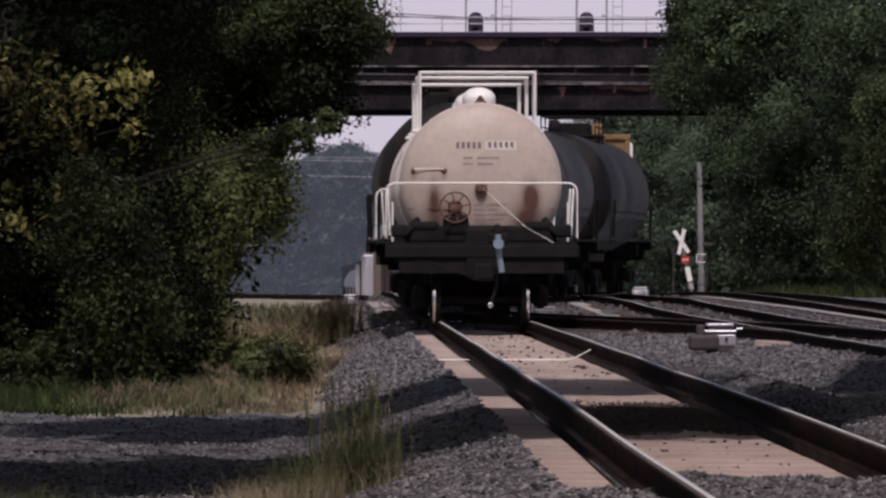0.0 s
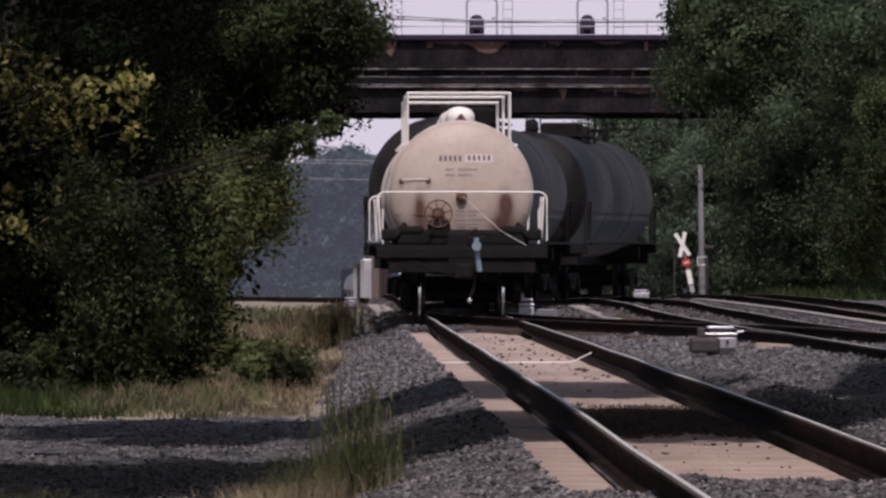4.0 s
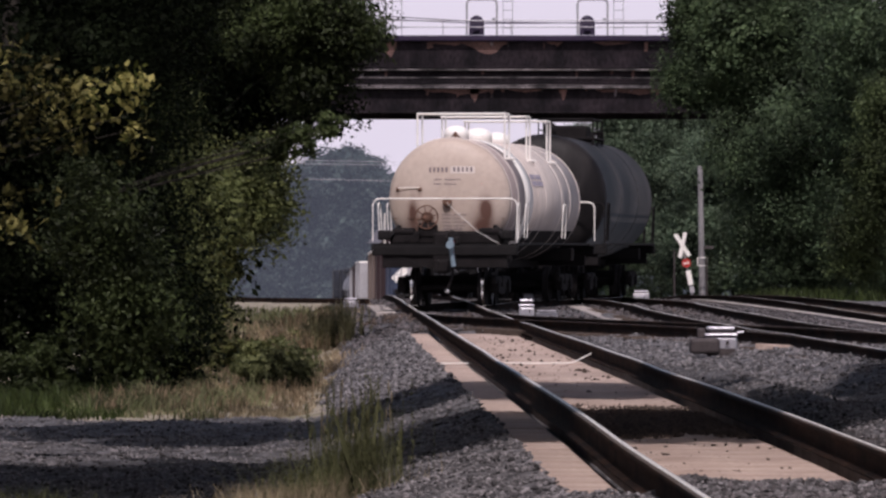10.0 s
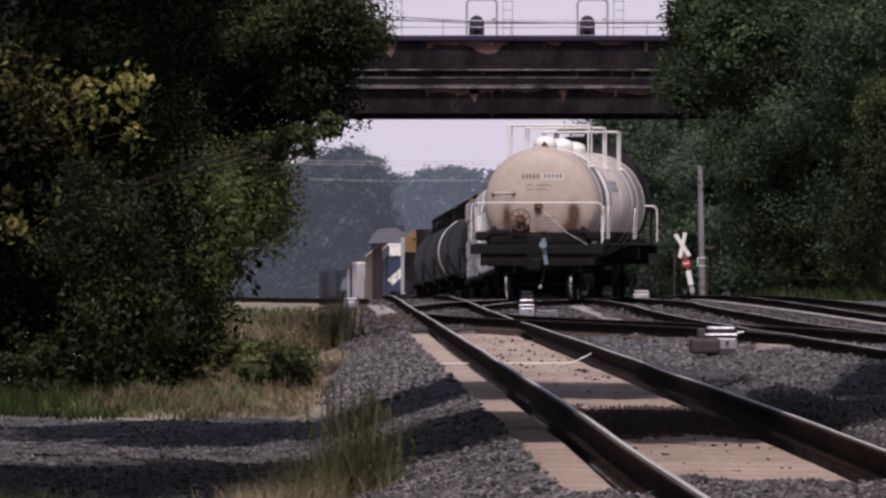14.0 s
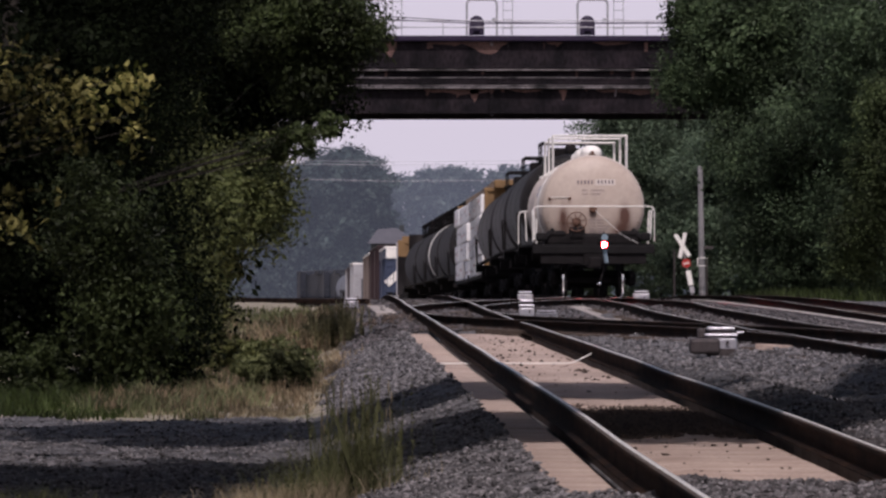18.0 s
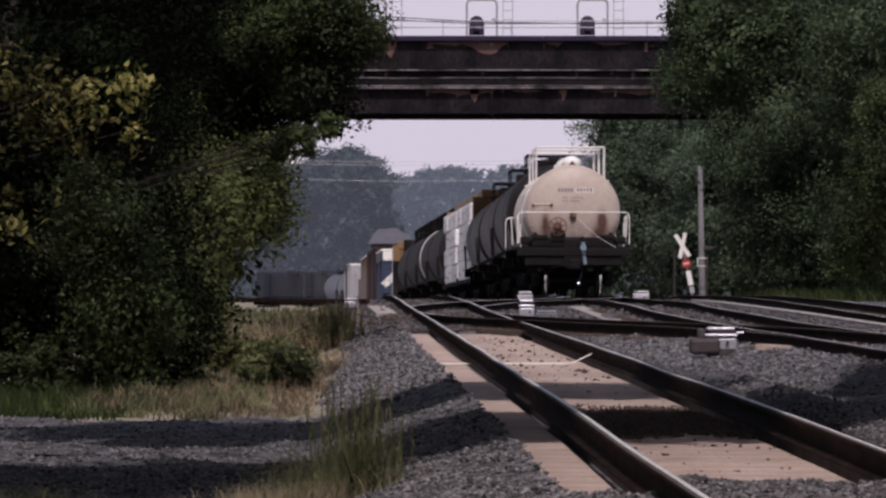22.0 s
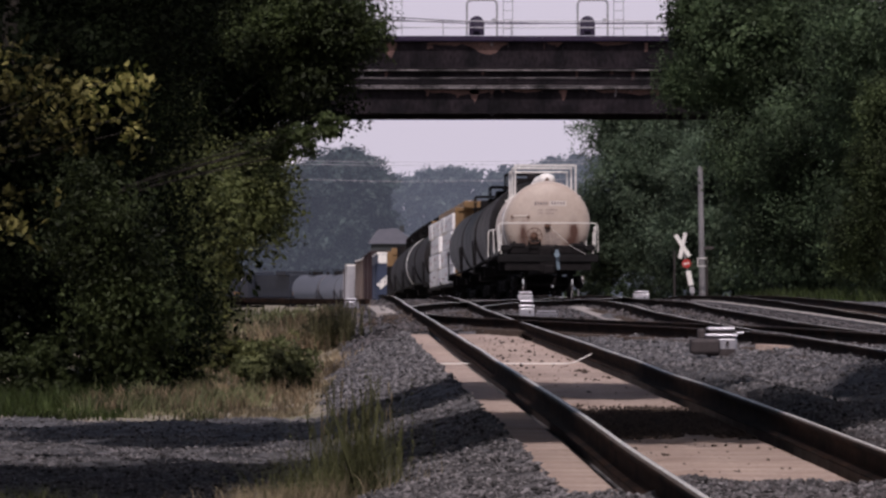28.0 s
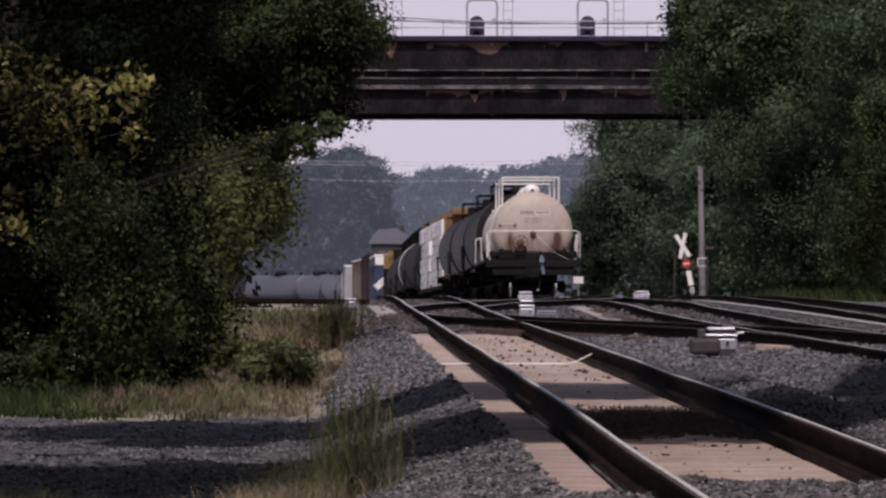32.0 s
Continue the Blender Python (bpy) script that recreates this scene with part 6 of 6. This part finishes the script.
def utility_pole(x, y, h, r=0.12):
    z = float(rail_z(y)) - 0.4
    p = tagged(empty("utility_pole", Matrix.Translation((x, y, z))), "pale weathered wooden utility pole", "pole")
    part("shaft", rod(bmesh.new(), (0, 0, -0.3), (-0.1, 0, h), r, 12, r * 0.75), M_POLE, p)
    part("bracket", cube((0.2, -0.05, h * 0.45), (0.35, 0.1, 0.1), 0.01), M_DARKBOX, p)
    return p


utility_pole(9.30, 263, 5.3)


def track_sign(x, y, z):
    s = tagged(empty("track_sign", Matrix.Translation((x, y, z))), "small white plate on a thin post by the track", "sign")
    part("plate", cube((0, 0, 0), (0.36, 0.02, 0.25), 0.004), M_CREAM, s)
    part("post", rod(bmesh.new(), (0, 0.03, 0.1), (0, 0.03, -1.1), 0.025, 8), M_POLE, s)
    return s


track_sign(4.82, 262, 0.9)


def cable(pts):
    return tagged(part("overhead_cable", pipe(pts, 0.032, 6), M_PIPE), "thin pale overhead cable", "cable", "cables")


for x in (-52.0, 34.0):
    utility_pole(x, 1150, 24, 0.2)
for z0, z1, z2 in ((17.6, 16.0, 16.6), (20.2, 19.0, 19.6), (19.6, 18.5, 19.0)):
    cable([(-52, 1150, z0), (-30, 1150, z0 * 0.3 + z1 * 0.7), (-8, 1150, z1), (12, 1150, z1 * 0.7 + z2 * 0.3), (34, 1150, z2)])


# ---------------------------------------------------------------- concrete slabs between and beside the rails
def slab_mesh(w, l):
    me = bpy.data.meshes.new("slab")
    b = cube((0, 0, 0), (w, l, 0.16), 0.012)
    b.to_mesh(me)
    b.free()
    me.materials.append(M_CONC)
    return me


pan = tagged(empty("concrete_track_pan"), "pale pinkish concrete slabs between and beside the rails", "concrete slab", kind="structure")
mid_me, side_me = slab_mesh(1.30, 2.98), slab_mesh(0.38, 2.98)
rs = random.Random(8)
for i in range(30):
    y = 41.9 + 3.0 * i
    z, g = float(rail_z(y)), math.degrees(math.atan2(float(main_x(y + 1) - main_x(y - 1)), 2))
    tilt = math.degrees(math.atan2(float(rail_z(y + 1.4) - rail_z(y - 1.4)), 2.8))
    for me, off in ((mid_me, 0.0), (side_me, -1.045), (side_me, 1.045)):
        o = new("slab", me)
        o.parent = pan
        o.matrix_basis = pose(float(main_x(y)) + off, y, z - 0.225 - 0.08 + rs.uniform(-0.004, 0.004), tilt, 0, -g)
part("conduit", pipe([(float(main_x(91)) - 1.35, 91, float(rail_z(91)) - 0.21), (float(main_x(91)) - 0.80, 91, float(rail_z(91)) - 0.205)], 0.009, 6), M_CREAM, pan)
part("conduit", pipe(bent([((float(main_x(91)) - 0.66, 91, float(rail_z(91)) - 0.205), 0), ((float(main_x(91)) + 0.45, 91, float(rail_z(91)) - 0.205), 0.1), ((float(main_x(91)) + 0.70, 91.5, float(rail_z(91)) - 0.09), 0)]), 0.009, 6), M_CREAM, pan)

walkway = tagged(empty("walkway"), "pale concrete strips between the tracks", "concrete slab", kind="structure")


def strip_slabs(a, b, width, n, lift=0.0):
    for i in range(n):
        f = (i + 0.5) / n
        x, y = a[0] + (b[0] - a[0]) * f, a[1] + (b[1] - a[1]) * f
        l = math.hypot(b[0] - a[0], b[1] - a[1]) / n
        tilt = math.degrees(math.atan2(float(side_z(y + 1.4) - side_z(y - 1.4)), 2.8))
        o = part("slab", cube((0, 0, 0), (width, l - 0.03, 0.2), 0.015), M_STRIP, walkway)
        o.matrix_basis = pose(x, y, float(side_z(y)) - 0.2 + lift, tilt, 0, -math.degrees(math.atan2(b[0] - a[0], b[1] - a[1])))


strip_slabs((3.40, 132), (3.04, 168), 0.36, 12, 0.05)
strip_slabs((8.40, 134), (6.85, 200), 0.22, 22, 0.0)
strip_slabs((-1.22, 158), (-1.6, 176), 0.45, 6)

plank = tagged(part("timber_offcut", cube((0, 0, 0), (0.46, 0.22, 0.1), 0.015), M_CONC), "pale weathered timber end lying in the ballast", "timber")
plank.matrix_basis = pose(4.3, 95.5, float(ballast_z(4.3, 95.5)) + 0.03, 0, 3, -12)

siding = tagged(empty("siding_track"), "rusty rails of a siding that leaves the main track", "railway track", kind="structure")
for d in (0.0, 1.9):
    for a, b in (((-1.9, 183.0), (-4.4, 190.0)), ((-4.4, 190.0), (-8.0, 198.0))):
        ax, ay, bx_, by = a[0], a[1] + d * 2, b[0], b[1] + d * 2
        o = part("rail", cube((0, 0, 0), (math.hypot(bx_ - ax, by - ay), 0.07, 0.11), 0.01), M_RAIL, siding)
        o.matrix_basis = pose((ax + bx_) / 2, (ay + by) / 2, float(rail_z((ay + by) / 2)) - 0.10, 0, 0, math.degrees(math.atan2(by - ay, bx_ - ax)))

# dirt lumps strewn on the slabs
def dirt_x(r, y):
    o = r.uniform(-0.6, 0.62, len(y))
    keep = (r.random(len(y)) < np.where((y > 60) & (y < 67), 1.0, 0.012 + 0.10 * (np.sin(y * 1.9 + o * 4) > 0.85)))
    return main_x(y) + o, keep


def crumb_x(r, y):
    o = r.uniform(-0.6, 0.62, len(y))
    return main_x(y) + o, (r.random(len(y)) < 0.035 + 0.22 * (np.sin(y * 0.9 + 1.1) * np.sin(o * 5 + y * 0.35) > 0.86)) | (np.hypot(o - 0.38, (y - 86.5) / 3) < 0.16)


dirt = stones("dirt_lumps", 9000, 9, 46.8, 128, dirt_x, 0.013, "dark dirt and small debris strewn on the slabs")
dirt.location.z = 0.145
crumbs = stones("dirt_lumps", 2600, 12, 80, 126, crumb_x, 0.021, "dark clods and stones lying on the slabs")
crumbs.location.z = 0.15
# soil spread thickly over the shaded band, also to deepen its shade
def soil_x(r, y):
    o = r.uniform(-0.62, 0.64, len(y))
    return main_x(y) + o, r.random(len(y)) < np.clip(1.15 - ((y - 60.5 - 0.8 * np.sin(o * 7)) / 5.0) ** 2, 0, 1)


def clod_x(r, y):
    return main_x(y) - 1.2 + r.normal(0, 0.25, len(y)), r.random(len(y)) < np.clip(1 - ((y - 152) / 4.5) ** 2, 0, 1)


clods = stones("dirt_lumps", 260, 15, 146, 158, clod_x, 0.06, "dark clods of earth beside the rail")
soil = stones("dirt_lumps", 9000, 14, 55, 67, soil_x, 0.020, "dark soil on the slabs, also deepening the shade there")
soil.location.z = 0.145
clods.data.materials[0] = soil.data.materials[0] = dirt.data.materials[0] = crumbs.data.materials[0] = mat("dirt", (0.07, 0.05, 0.04), 0.95, vary=0.3, island=0.4)

motions()
